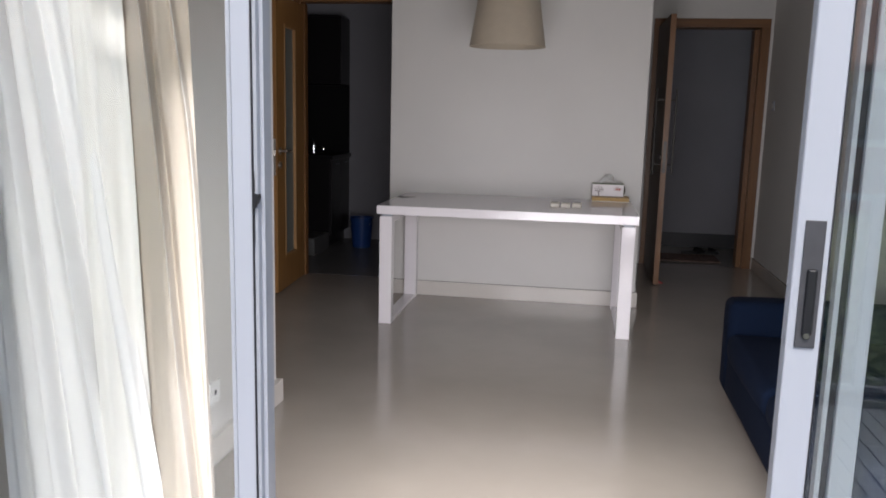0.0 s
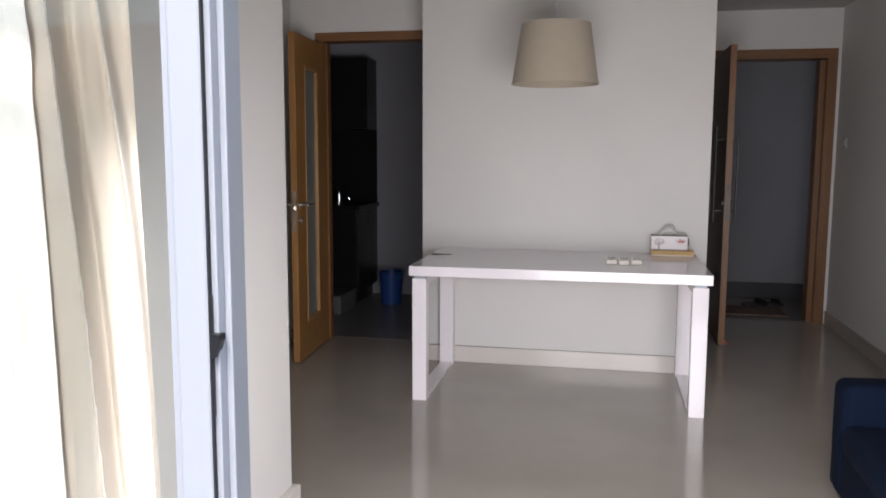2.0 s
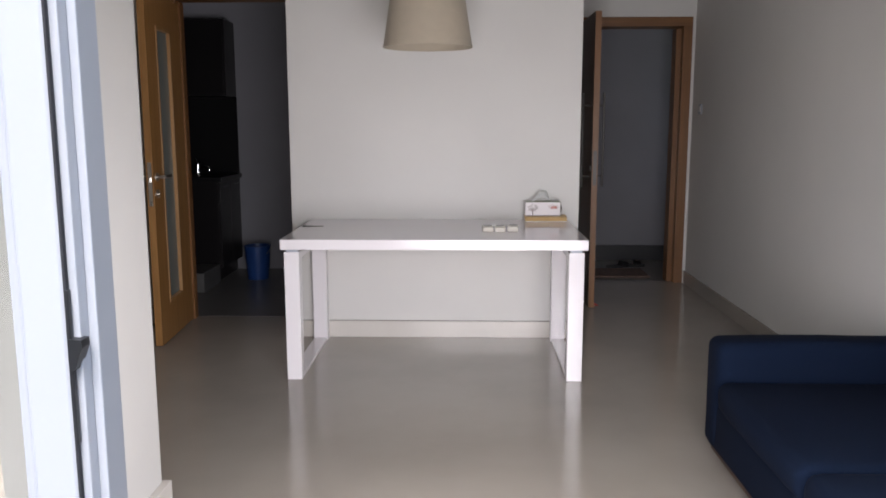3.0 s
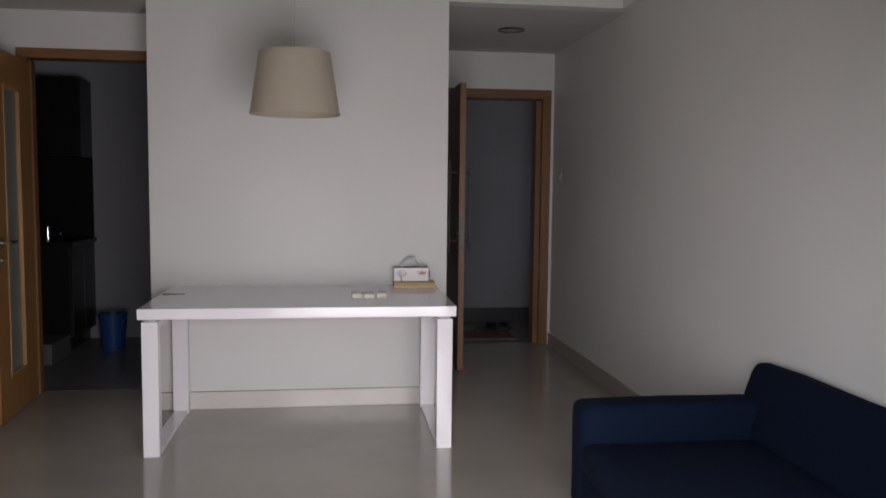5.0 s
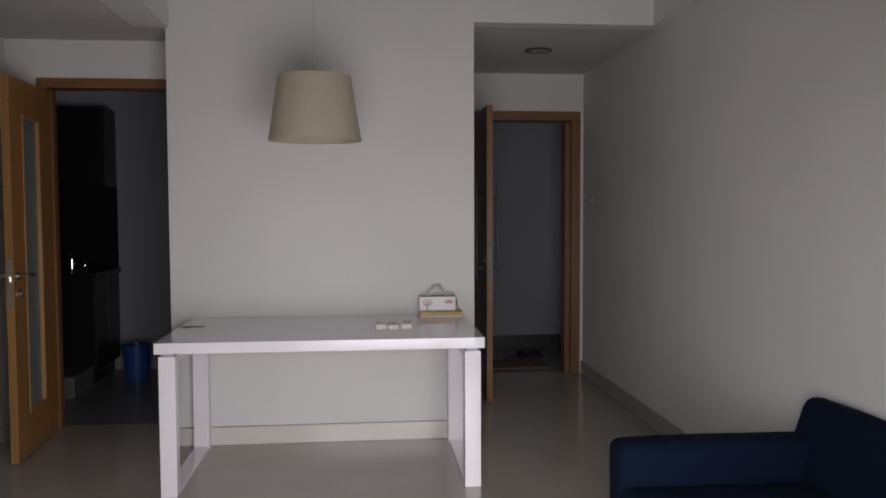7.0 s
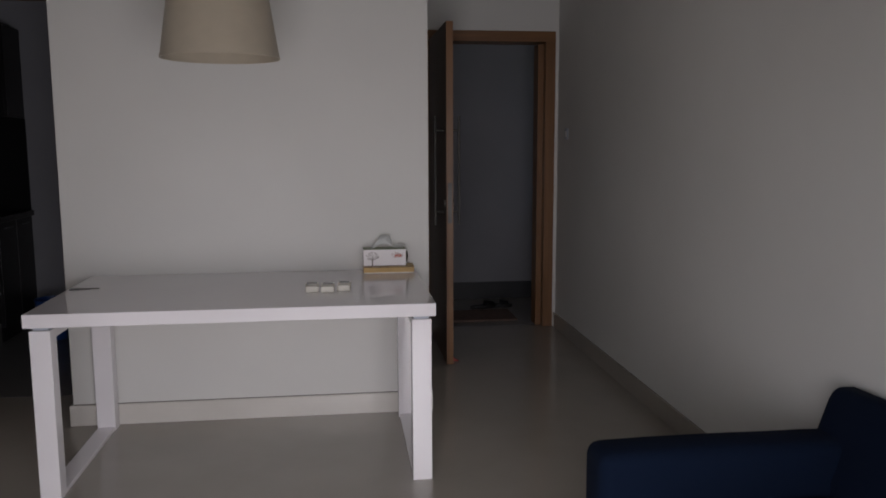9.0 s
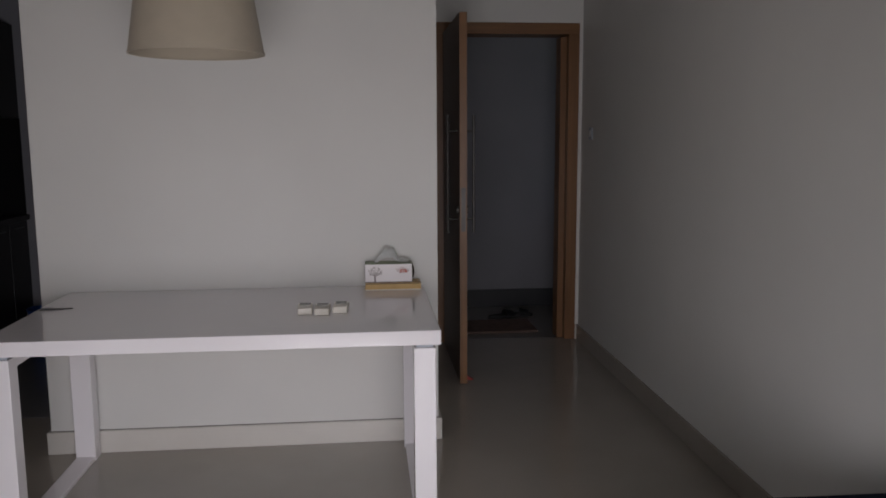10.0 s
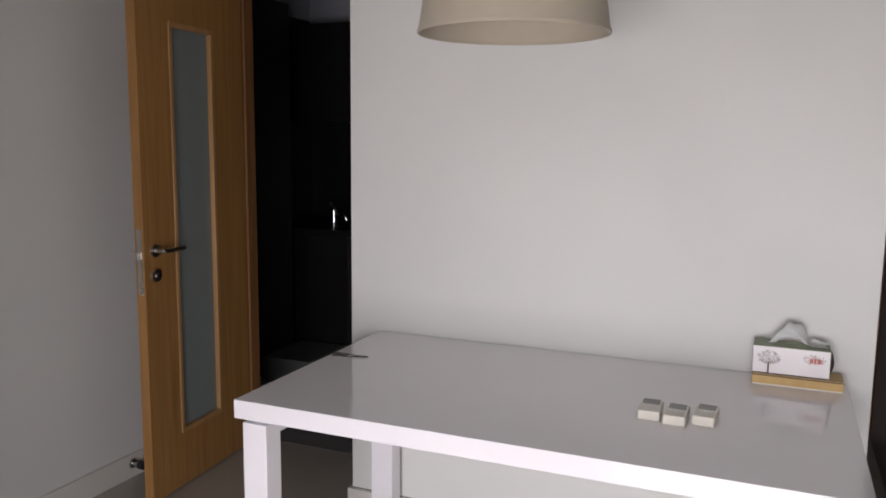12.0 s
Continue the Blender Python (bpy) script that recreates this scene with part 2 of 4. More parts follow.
def soft_box(x0, x1, y0, y1, z0, z1, r=0.05, cuts=5, bulge=0.0):
    """An upholstered block: rounded edges and faces that swell a little."""
    bm = bmesh.new()
    box(bm, x0, x1, y0, y1, z0, z1, bevel=r, seg=4)
    bmesh.ops.subdivide_edges(bm, edges=[e for e in bm.edges if e.calc_length() > 0.12], cuts=cuts, use_grid_fill=True)
    c = Vector(((x0 + x1) / 2, (y0 + y1) / 2, (z0 + z1) / 2))
    h = Vector(((x1 - x0) / 2, (y1 - y0) / 2, (z1 - z0) / 2))
    if bulge:
        for v in bm.verts:
            u = [(v.co[i] - c[i]) / h[i] for i in range(3)]
            for i in range(3):
                j, k = (i + 1) % 3, (i + 2) % 3
                v.co[i] += bulge * u[i] * max(0, 1 - u[j] ** 2) * max(0, 1 - u[k] ** 2)
            v.co += Vector(noise.noise_vector(v.co * 5)) * 0.004
    return bm


def mesh_of(name, bm, mat, smooth=False):
    me = bpy.data.meshes.new(name)
    bm.normal_update()
    bm.to_mesh(me)
    bm.free()
    me.materials.append(mat)
    if smooth:
        me.shade_smooth()
        me.set_sharp_from_angle(angle=radians(40))
    return me


def part(name, bm, mat, parent, label="", smooth=False):
    ob = new(name, mesh_of(name, bm, mat, smooth))
    ob.parent = parent
    if label:
        tagged(ob, label)
    return ob


def thing(name, label, category, group="", at=(0, 0, 0), turn=0.0):
    ob = new(name)
    ob.empty_display_size = 0.05
    ob.matrix_basis = pose(*at, 0, 0, turn)
    return tagged(ob, label, category, group)


def single(name, bm, mat, label, category, group="", at=None, turn=0.0, smooth=False):
    ob = new(name, mesh_of(name, bm, mat, smooth))
    if at:
        ob.matrix_basis = pose(*at, 0, 0, turn)
    return tagged(ob, label, category, group)


def structure(name, bm, mat, label, category):
    ob = new(name, mesh_of(name, bm, mat))
    return tagged(ob, label, category, kind="structure")


# ---------- the plan ----------
XL, XR = -0.907, 2.04            # living room side walls
YW = 1.16                       # sliding door line
YP = 5.505                      # face of the partition behind the table
PX0, PX1 = -0.928, 0.870         # ends of the partition
ZC = 2.875                      # main ceiling
ZS = 2.45                       # soffit over the kitchen recess
ZK = 2.515                      # corridor ceiling
XREC = -1.985                   # far wall of the recess
YK = 5.90                       # kitchen door wall
YE = 7.31                       # entrance door wall
YC = 3.148                      # corner where the side wall ends

structure("floor", boxes((-2.2, XR + 0.15, 1.0, YE + 0.06, -0.12, 0.0)), FLOOR, "polished beige floor of large seamless tiles", "floor")
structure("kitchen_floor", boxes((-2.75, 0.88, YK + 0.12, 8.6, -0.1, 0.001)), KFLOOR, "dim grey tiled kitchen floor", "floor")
structure("lobby_floor", boxes((0.0, 4.2, YE + 0.06, 9.2, -0.12, -0.004)), LOBBY, "dark grey lobby floor outside the entrance", "floor")

structure("wall_partition", boxes((PX0, PX1, YP, YK, 0, ZC)), WALL, "plain white partition wall behind the table", "wall")
structure("wall_left", boxes((XL - 0.2, XL, YW - 0.12, YC, 0, ZC)), WALL, "white painted side wall beside the curtain", "wall")
structure("wall_left_header", boxes((XL - 0.2, XL, YC, YP, ZS, ZC)), WALL, "white fascia above the recess opening", "wall")
structure("wall_recess_near", boxes((XREC - 0.15, XL - 0.2, YC - 0.15, YC, 0, ZC)), WALL, "white return wall of the dining recess", "wall")
structure("wall_recess", boxes((XREC - 0.15, XREC, YC, YK, 0, ZC)), WALL, "white side wall of the dining recess", "wall")
structure("wall_right", boxes((XR, XR + 0.15, 1.0, YE, 0, ZC)), WALL, "long white side wall behind the sofa", "wall")
structure("wall_right_bulkhead", boxes((1.98, XR, 1.3, YP, ZK, ZC)), WALL, "boxed white bulkhead along the top of the wall", "wall")
structure("wall_corridor_fascia", boxes((PX1, XR, YP, YP + 0.12, ZK, ZC)), WALL, "white fascia above the corridor opening", "wall")
structure("ceiling", boxes((XL - 0.2, XR + 0.15, 1.0, YP, ZC, ZC + 0.15)), CEIL, "plain white living room ceiling", "ceiling")
structure("ceiling_recess", boxes((XREC - 0.15, XL - 0.2, YC, YK, ZS, ZS + 0.12)), CEIL, "lowered white ceiling over the recess", "ceiling")
structure("ceiling_recess_edge", boxes((XL - 0.2, PX0, YP, YK, ZS, ZC)), CEIL, "lowered white ceiling beside the partition", "ceiling")
structure("ceiling_corridor", boxes((PX1, XR, YP + 0.12, YE, ZK, ZK + 0.3)), CEIL, "lowered white corridor ceiling", "ceiling")
# partition flank towards the entrance
structure("wall_corridor", boxes((PX1 - 0.12, PX1, YK, YE, 0, ZK)), WALL, "white corridor wall beside the entrance door", "wall")

# kitchen door wall with its opening
KX0, KX1, KTOP = -1.80, -0.88, 2.215
structure("wall_kitchen_door", boxes((XREC - 0.15, KX0, YK, YK + 0.12, 0, ZC), (KX1, PX1 - 0.12, YK, YK + 0.12, 0, ZC), (KX0, KX1, YK, YK + 0.12, KTOP, ZC)), WALL, "white wall above and beside the kitchen doorway", "wall")
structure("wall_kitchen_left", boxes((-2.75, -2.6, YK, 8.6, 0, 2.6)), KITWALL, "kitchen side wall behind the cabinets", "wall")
structure("wall_kitchen_back", boxes((-2.6, 0.3, 7.9, 8.05, 0, 2.6)), KITWALL, "pale kitchen end wall, shade put into its colour", "wall")
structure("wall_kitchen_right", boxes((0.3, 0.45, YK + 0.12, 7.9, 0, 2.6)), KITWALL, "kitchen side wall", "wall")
structure("ceiling_kitchen", boxes((-2.6, 0.3, YK + 0.12, 7.9, 2.5, 2.6)), CEIL, "white kitchen ceiling in shade", "ceiling")
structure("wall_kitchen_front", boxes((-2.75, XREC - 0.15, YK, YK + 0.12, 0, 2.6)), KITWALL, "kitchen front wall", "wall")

# entrance wall
EX0, EX1, ETOP = 1.03, 2.015, 2.205
structure("wall_entrance", boxes((PX1 - 0.12, EX0, YE, YE + 0.14, 0, ZK + 0.3), (EX1, XR + 0.15, YE, YE + 0.14, 0, ZK + 0.3), (EX0, EX1, YE, YE + 0.14, ETOP, ZK + 0.3)), WALL, "white wall around the entrance doorway", "wall")
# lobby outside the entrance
structure("wall_lobby_back", boxes((0.0, 4.2, 8.46, 8.6, 0, 2.8)), LOBBYWALL, "pale lobby wall opposite the entrance, colour darkened for shade", "wall")
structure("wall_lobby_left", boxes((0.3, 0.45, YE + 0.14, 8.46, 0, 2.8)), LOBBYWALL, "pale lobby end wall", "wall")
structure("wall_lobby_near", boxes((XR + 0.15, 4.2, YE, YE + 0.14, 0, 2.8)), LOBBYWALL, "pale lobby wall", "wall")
structure("ceiling_lobby", boxes((0.3, 3.15, YE + 0.14, 8.46, 2.7, 2.8)), CEIL, "white lobby ceiling", "ceiling")
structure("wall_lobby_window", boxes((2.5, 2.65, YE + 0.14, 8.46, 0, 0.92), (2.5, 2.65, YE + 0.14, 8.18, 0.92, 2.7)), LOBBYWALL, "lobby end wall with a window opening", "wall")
structure("baseboard_lobby", boxes((0.45, 2.5, 8.44, 8.46, 0, 0.15)), DARKTILE, "dark stone skirting in the lobby", "baseboard")

# skirting
SH, ST = 0.105, 0.016
structure("baseboard_partition", boxes((PX0 - ST, PX1 + ST, YP - ST, YP, 0, SH), (PX1, PX1 + ST, YP, YE, 0, SH), (PX0 - ST, PX0, YP, YK, 0, SH), bevel=0.002), SKIRT, "beige tile skirting along the partition", "baseboard")
structure("baseboard_left", boxes((XL, XL + 0.03, YW + 0.1, YC + ST, 0, SH), (XL - 0.2, XL, YC, YC + ST, 0, SH), bevel=0.002), SKIRT, "beige tile skirting below the side wall", "baseboard")
# darker floor tile here stands for the shade on this skirting
structure("baseboard_right", boxes((XR - ST, XR, 1.3, YE, 0, SH), bevel=0.002), FLOOR, "beige tile skirting along the long wall, darkened for shade", "baseboard")
structure("baseboard_recess", boxes((XREC, XREC + ST, YC, YK, 0, SH), bevel=0.002), SKIRT, "beige tile skirting in the recess", "baseboard")
structure("baseboard_entrance", boxes((EX1, XR - ST, YE - ST, YE, 0, SH), bevel=0.002), SKIRT, "short beige skirting beside the entrance", "baseboard")

structure("trim", boxes((PX0, PX1, YP - 0.0025, YP, SH, SH + 0.003)), LCD, "thin dark grout joint above the skirting", "trim")

# facade above and beside the sliding doors
HEAD = 2.42
structure("wall_facade", boxes((-4.5, XL - 0.2, YW - 0.12, YW + 0.12, -0.1, 3.4), (XL - 0.2, XR + 0.15, YW - 0.12, YW + 0.12, ZC + 0.15, 3.4), (XR + 0.15, 5.0, YW - 0.12, YW + 0.12, -0.1, 3.4)), CONCRETE, "painted outer wall of the building", "wall")
structure("wall_facade_lintel", boxes((XL, XR, YW - 0.1, YW + 0.14, HEAD, ZC)), WALL, "white lintel above the sliding doors", "wall")

# ---------- sliding glass doors ----------


def door_frame_fixed():
    w = tagged(new("window_1"), "white aluminium frame of the wide sliding doors", "window frame", kind="structure")
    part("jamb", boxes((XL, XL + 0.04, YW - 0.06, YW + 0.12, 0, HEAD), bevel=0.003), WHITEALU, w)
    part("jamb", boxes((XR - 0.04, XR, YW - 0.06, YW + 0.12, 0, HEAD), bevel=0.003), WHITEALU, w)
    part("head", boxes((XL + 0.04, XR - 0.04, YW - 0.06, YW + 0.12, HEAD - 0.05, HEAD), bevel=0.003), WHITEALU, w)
    bm = boxes((XL + 0.04, XR - 0.04, YW - 0.06, YW + 0.12, 0.0, 0.012))
    for y in (YW - 0.03, YW + 0.02, YW + 0.075):
        box(bm, XL + 0.04, XR - 0.04, y - 0.005, y + 0.005, 0.012, 0.028)
    part("track", bm, WHITEALU, w, "white aluminium floor track with ridges")


def sliding_panel(x0, x1, y, stile_l, stile_r, label, glazing=GLASS, t=0.022):
    p = thing("sliding_door", label, "sliding door", "sliding doors of the balcony")
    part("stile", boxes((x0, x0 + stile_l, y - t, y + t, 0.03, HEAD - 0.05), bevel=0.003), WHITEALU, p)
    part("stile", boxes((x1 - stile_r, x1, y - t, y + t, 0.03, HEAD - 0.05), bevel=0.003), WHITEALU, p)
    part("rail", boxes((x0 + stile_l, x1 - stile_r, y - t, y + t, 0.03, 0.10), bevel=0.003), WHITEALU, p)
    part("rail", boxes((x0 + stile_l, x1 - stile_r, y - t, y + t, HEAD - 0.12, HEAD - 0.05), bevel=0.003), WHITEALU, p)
    g = part("pane", boxes((x0 + stile_l, x1 - stile_r, y - 0.003, y + 0.003, 0.10, HEAD - 0.12)), glazing, p, "greenish clear glass pane")
    g.visible_shadow = False
    return p


door_frame_fixed()
left_a = sliding_panel(-0.86, -0.155, 1.135, 0.05, 0.037, "white framed sliding glass door pushed aside by the curtain")
part("bead", boxes((-0.206, -0.197, 1.125, 1.16, 0.1, HEAD - 0.12), bevel=0.002), WHITEALU, left_a)
part("interlock", boxes((-0.1549, -0.1465, 1.1185, 1.168, 0.03, HEAD - 0.05), (-0.1464, -0.1385, 1.132, 1.168, 0.03, HEAD - 0.05), bevel=0.0012), WHITEALU, left_a)
part("gasket", boxes((-0.1551, -0.1530, 1.1125, 1.1175, 0.03, HEAD - 0.05)), RUBBER, left_a, "black rubber gasket")
left_b = sliding_panel(-0.86, -0.172, 1.208, 0.05, 0.045, "white framed sliding glass door behind the first one")
latch = part("latch", prism([(-0.1535, 1.163), (-0.1535, 1.190), (-0.1425, 1.189), (-0.1420, 1.183), (-0.1490, 1.164)], 1.110, 1.124), BLACKPL, left_a, "small black latch knob")
part("latch_plate", boxes((-0.1545, -0.1515, 1.1115, 1.1172, 1.10, 1.23), bevel=0.0008), BLACKPL, left_a)

right_a = sliding_panel(0.784, 1.95, 1.169, 0.055, 0.05, "white framed sliding glass door with a black recessed pull", SHINYGLASS, 0.016)
plate = part("pull_plate", boxes((0.797, 0.830, 1.149, 1.1535, 0.963, 1.181), bevel=0.0015), GREYPL, right_a, "dark grey recessed pull plate")
part("pull", boxes((0.806, 0.822, 1.144, 1.1495, 0.985, 1.10), bevel=0.004), BLACKPL, plate)
part("lock", rod(bmesh.new(), (0.814, 1.1435, 0.985), (0.814, 1.149, 0.985), 0.005, 12), STEEL, plate)
part("gasket", boxes((0.8392, 0.843, 1.160, 1.178, 0.1, HEAD - 0.12)), RUBBER, right_a)
right_b = sliding_panel(0.897, 1.98, 1.235, 0.042, 0.05, "second white framed sliding glass door behind the open one", SHINYGLASS)
part("bead", boxes((0.877, 0.8862, 1.225, 1.25, 0.03, HEAD - 0.05), bevel=0.001), WHITEALU, right_b)
part("gasket", boxes((0.8865, 0.8968, 1.225, 1.25, 0.03, HEAD - 0.05)), RUBBER, right_b, "black rubber gasket")

# ---------- curtains ----------


def curtain(name, x0, x1, y, amp, folds, seed, mat, label, lean=0.0, crisp=0.0, tuck=0.0):
    rnd = random.Random(seed)
    ph = [rnd.uniform(0, 6.28) for _ in range(4)]
    bm = bmesh.new()
    nx, nz, ztop = 150, 40, HEAD + 0.2
    grid = []
    for j in range(nz + 1):
        v = j / nz
        z = 0.02 + (ztop - 0.02) * v
        row = []
        for i in range(nx + 1):
            u = i / nx
            sway = 0.25 * math.sin(2.2 * v * 3.1 + ph[0]) * (1 - v) + 0.12 * math.sin(9 * v + ph[3])
            a = 2 * math.pi * folds * u + sway + 0.5 * math.sin(5 * u + ph[1])
            s = (1 - crisp) * math.sin(a) + crisp * (2 * abs(math.sin(0.5 * a)) ** 0.8 - 1)
            back = 0.09 * tuck * (1 - u)
            yy = y - back + amp * (0.85 * s + 0.35 * math.sin(2.3 * a + ph[2] + 1.5 * v)) * (0.75 + 0.25 * (1 - v))
            xx = x0 + (x1 - x0) * u + 0.35 * amp * math.cos(a) + lean * (1.2 - z) * min(1.0, 0.15 + 1.3 * u)
            row.append(bm.verts.new((xx, yy, z)))
        grid.append(row)
    for j in range(nz):
        for i in range(nx):
            bm.faces.new((grid[j][i], grid[j][i + 1], grid[j + 1][i + 1], grid[j + 1][i]))
    return single(name, bm, mat, label, "curtain", "curtains at the sliding door", smooth=True)


curtain("sheer_curtain", -0.89, -0.578, 1.330, 0.030, 3.3, 8, SHEER, "white sheer curtain gathered in soft folds by the glass door", 0.14, 0.7, -0.1)


def drape():
    """Lined curtain drawn aside: one long crease, a folded hem and a white strip of lining."""
    d = thing("drape", "cream lined curtain hanging in deep folds by the glass door", "curtain", "curtains at the sliding door")

    def ridge(x, w):
        return math.exp(-(x / w) ** 2)

    def hem_at(z):
        return 0.96 - 0.24 / (1 + math.exp(-(z - 1.46) / 0.10))

    def crease_at(z):
        return 0.52 - 0.26 * (z - 1.213) + 0.015 * math.sin(6.0 * z + 0.4)

    def cloth(u, z):
        v = z / 2.4
        x = -0.556 + 0.184 * u + 0.030 * (1.2 - z)
        y = 1.345 + 0.012 * math.sin(7.5 * u + 0.8 * v + 0.5)
        k = u - crease_at(z)
        y -= 0.030 * (math.exp(-abs(k) / 0.035) if k > 0 else math.exp(-abs(k) / 0.16))
        y += 0.022 * ridge(k - 0.07, 0.05) + 0.05 * max(0.0, k)
        hem = hem_at(z)
        y -= 0.016 * ridge(u - hem, 0.03)
        y += 0.06 * max(0.0, u - hem - 0.02)
        q = Vector((9 * u, 0.0, 4.2 * z))
        y += 0.007 * noise.noise(q * 0.6) + 0.002 * noise.noise(q * 1.6)
        pinch = ridge(z - 1.52, 0.10) * ridge(u - 0.14, 0.2)
        y += pinch * 0.012 * math.sin(42 * z + 4 * u)
        return x - 0.48 * (y - 1.34), y, z

    def sheet(u0, u1, dy):
        bm = bmesh.new()
        nx, nz, ztop = 90, 110, HEAD + 0.2
        grid = []
        for j in range(nz + 1):
            z = 0.02 + (ztop - 0.02) * j / nz
            row = []
            for i in range(nx + 1):
                f = i / nx
                x, y, zz = cloth(u0 + (u1 - u0) * f, z)
                row.append(bm.verts.new((x, y + dy(f, z), zz)))
            grid.append(row)
        for j in range(nz):
            for i in range(nx):
                bm.faces.new((grid[j][i], grid[j][i + 1], grid[j + 1][i + 1], grid[j + 1][i]))
        return bm

    part("panel", sheet(0.0, 1.0, lambda f, z: 0.0), DRAPE, d, smooth=True)
    # white strips: the pale hem, and a highlight laid along the crease
    for line, w in ((hem_at, 0.010), (crease_at, 0.008)):
        bm = bmesh.new()
        last = None
        for j in range(161):
            z = 0.02 + (HEAD + 0.18) * j / 160
            half = w * (0.6 + 0.7 * noise.noise(Vector((3.0, 7.0 * w, 2.6 * z))))
            pair = []
            for du in (-half, 0.0, half):
                x, y, zz = cloth(line(z) + du, z)
                pair.append(bm.verts.new((x, y - 0.0035 + (0.002 if du else 0.0), zz)))
            if last:
                for i in (0, 1):
                    bm.faces.new((last[i], last[i + 1], pair[i + 1], pair[i]))
            last = pair
        part("hem_fold_highlight", bm, LINING, d, "pale hem line and painted highlight of the crease", smooth=True)
    part("lining", sheet(-0.42, 0.24, lambda f, z: -0.006 - 0.014 * math.sin(3.14 * f) + 0.007 * math.sin(12 * f + 3 * z) * math.sin(3.14 * f) - 0.004 * math.sin(5 * z) ** 2), LINING, d,
         "white lining turned outwards", smooth=True)
    return d


drape()
rail = thing("curtain_rail", "white ceiling curtain track above the sliding doors", "curtain rail")
part("track", boxes((XL + 0.01, XR - 0.2, 1.32, 1.38, HEAD + 0.21, HEAD + 0.235), bevel=0.002), WHITEALU, rail)

# ---------- table ----------


def table():
    t = thing("table", "long white gloss table with hoop legs against the partition", "table")
    part("tabletop", boxes((-0.8, 0.8, 4.6, 5.497, 0.706, 0.76), bevel=0.002), GLOSSWHITE, t)
    for x0, x1 in ((-0.785, -0.706), (0.703, 0.783)):
        hoop = thing("leg_hoop", "", "")
        hoop.parent = t
        for k in ("label", "category"):
            if k in hoop:
                del hoop[k]
        part("front_post", boxes((x0, x1, 4.618, 4.688, 0.0, 0.69), bevel=0.002), GLOSSWHITE, hoop)
        part("back_post", boxes((x0 - 0.004, x1 + 0.004, 5.40, 5.47, 0.0, 0.69), bevel=0.002), GLOSSWHITE, hoop)
        part("bottom_rail", boxes((x0, x1, 4.688, 5.40, 0.0, 0.02), bevel=0.002), GLOSSWHITE, hoop)
        part("top_rail", boxes((x0 + 0.002, x1 - 0.002, 4.688, 5.40, 0.65, 0.69), bevel=0.002), GLOSSWHITE, hoop)
        part("spacer", boxes((x0 + 0.01, x1 - 0.01, 4.635, 5.46, 0.69, 0.706)), WHITEALU, hoop)
    return t


table()

# ---------- pendant lamp ----------
SX, SY = -0.028, 4.68
lamp = thing("pendant_lamp", "tapered beige fabric pendant lamp above the table", "pendant lamp")
sh = lathe([(0.226, 1.737), (0.178, 2.045), (0.175, 2.045), (0.223, 1.739), (0.226, 1.737)], 64, (SX, SY))
shade = part("shade", sh, LAMPCLOTH, lamp, "beige linen drum shade", smooth=True)
rim = lathe([(0.2275, 1.735), (0.2275, 1.743), (0.222, 1.743), (0.222, 1.735), (0.2275, 1.735)], 64, (SX, SY))
part("rim", rim, LAMPCLOTH, shade)
part("cord", rod(bmesh.new(), (SX, SY, 1.98), (SX, SY, ZC - 0.03), 0.0025, 8), WHITEALU, lamp, "thin pale cord")
part("ceiling_cup", rod(bmesh.new(), (SX, SY, ZC - 0.04), (SX, SY, ZC), 0.05, 24), WHITEALU, lamp)
bm = bmesh.new()
for k in range(3):
    a = k * 2.094 + 0.3
    rod(bm, (SX, SY, 2.0), (SX + 0.177 * math.cos(a), SY + 0.177 * math.sin(a), 2.03), 0.002, 6)
part("spider", bm, STEEL, lamp)
bulb = lathe([(0.0, 1.86), (0.02, 1.863), (0.03, 1.885), (0.026, 1.91), (0.014, 1.94), (0.014, 1.99), (0.0, 1.99)], 20, (SX, SY))
part("bulb", bulb, PAPER, lamp, "unlit white bulb", smooth=True)

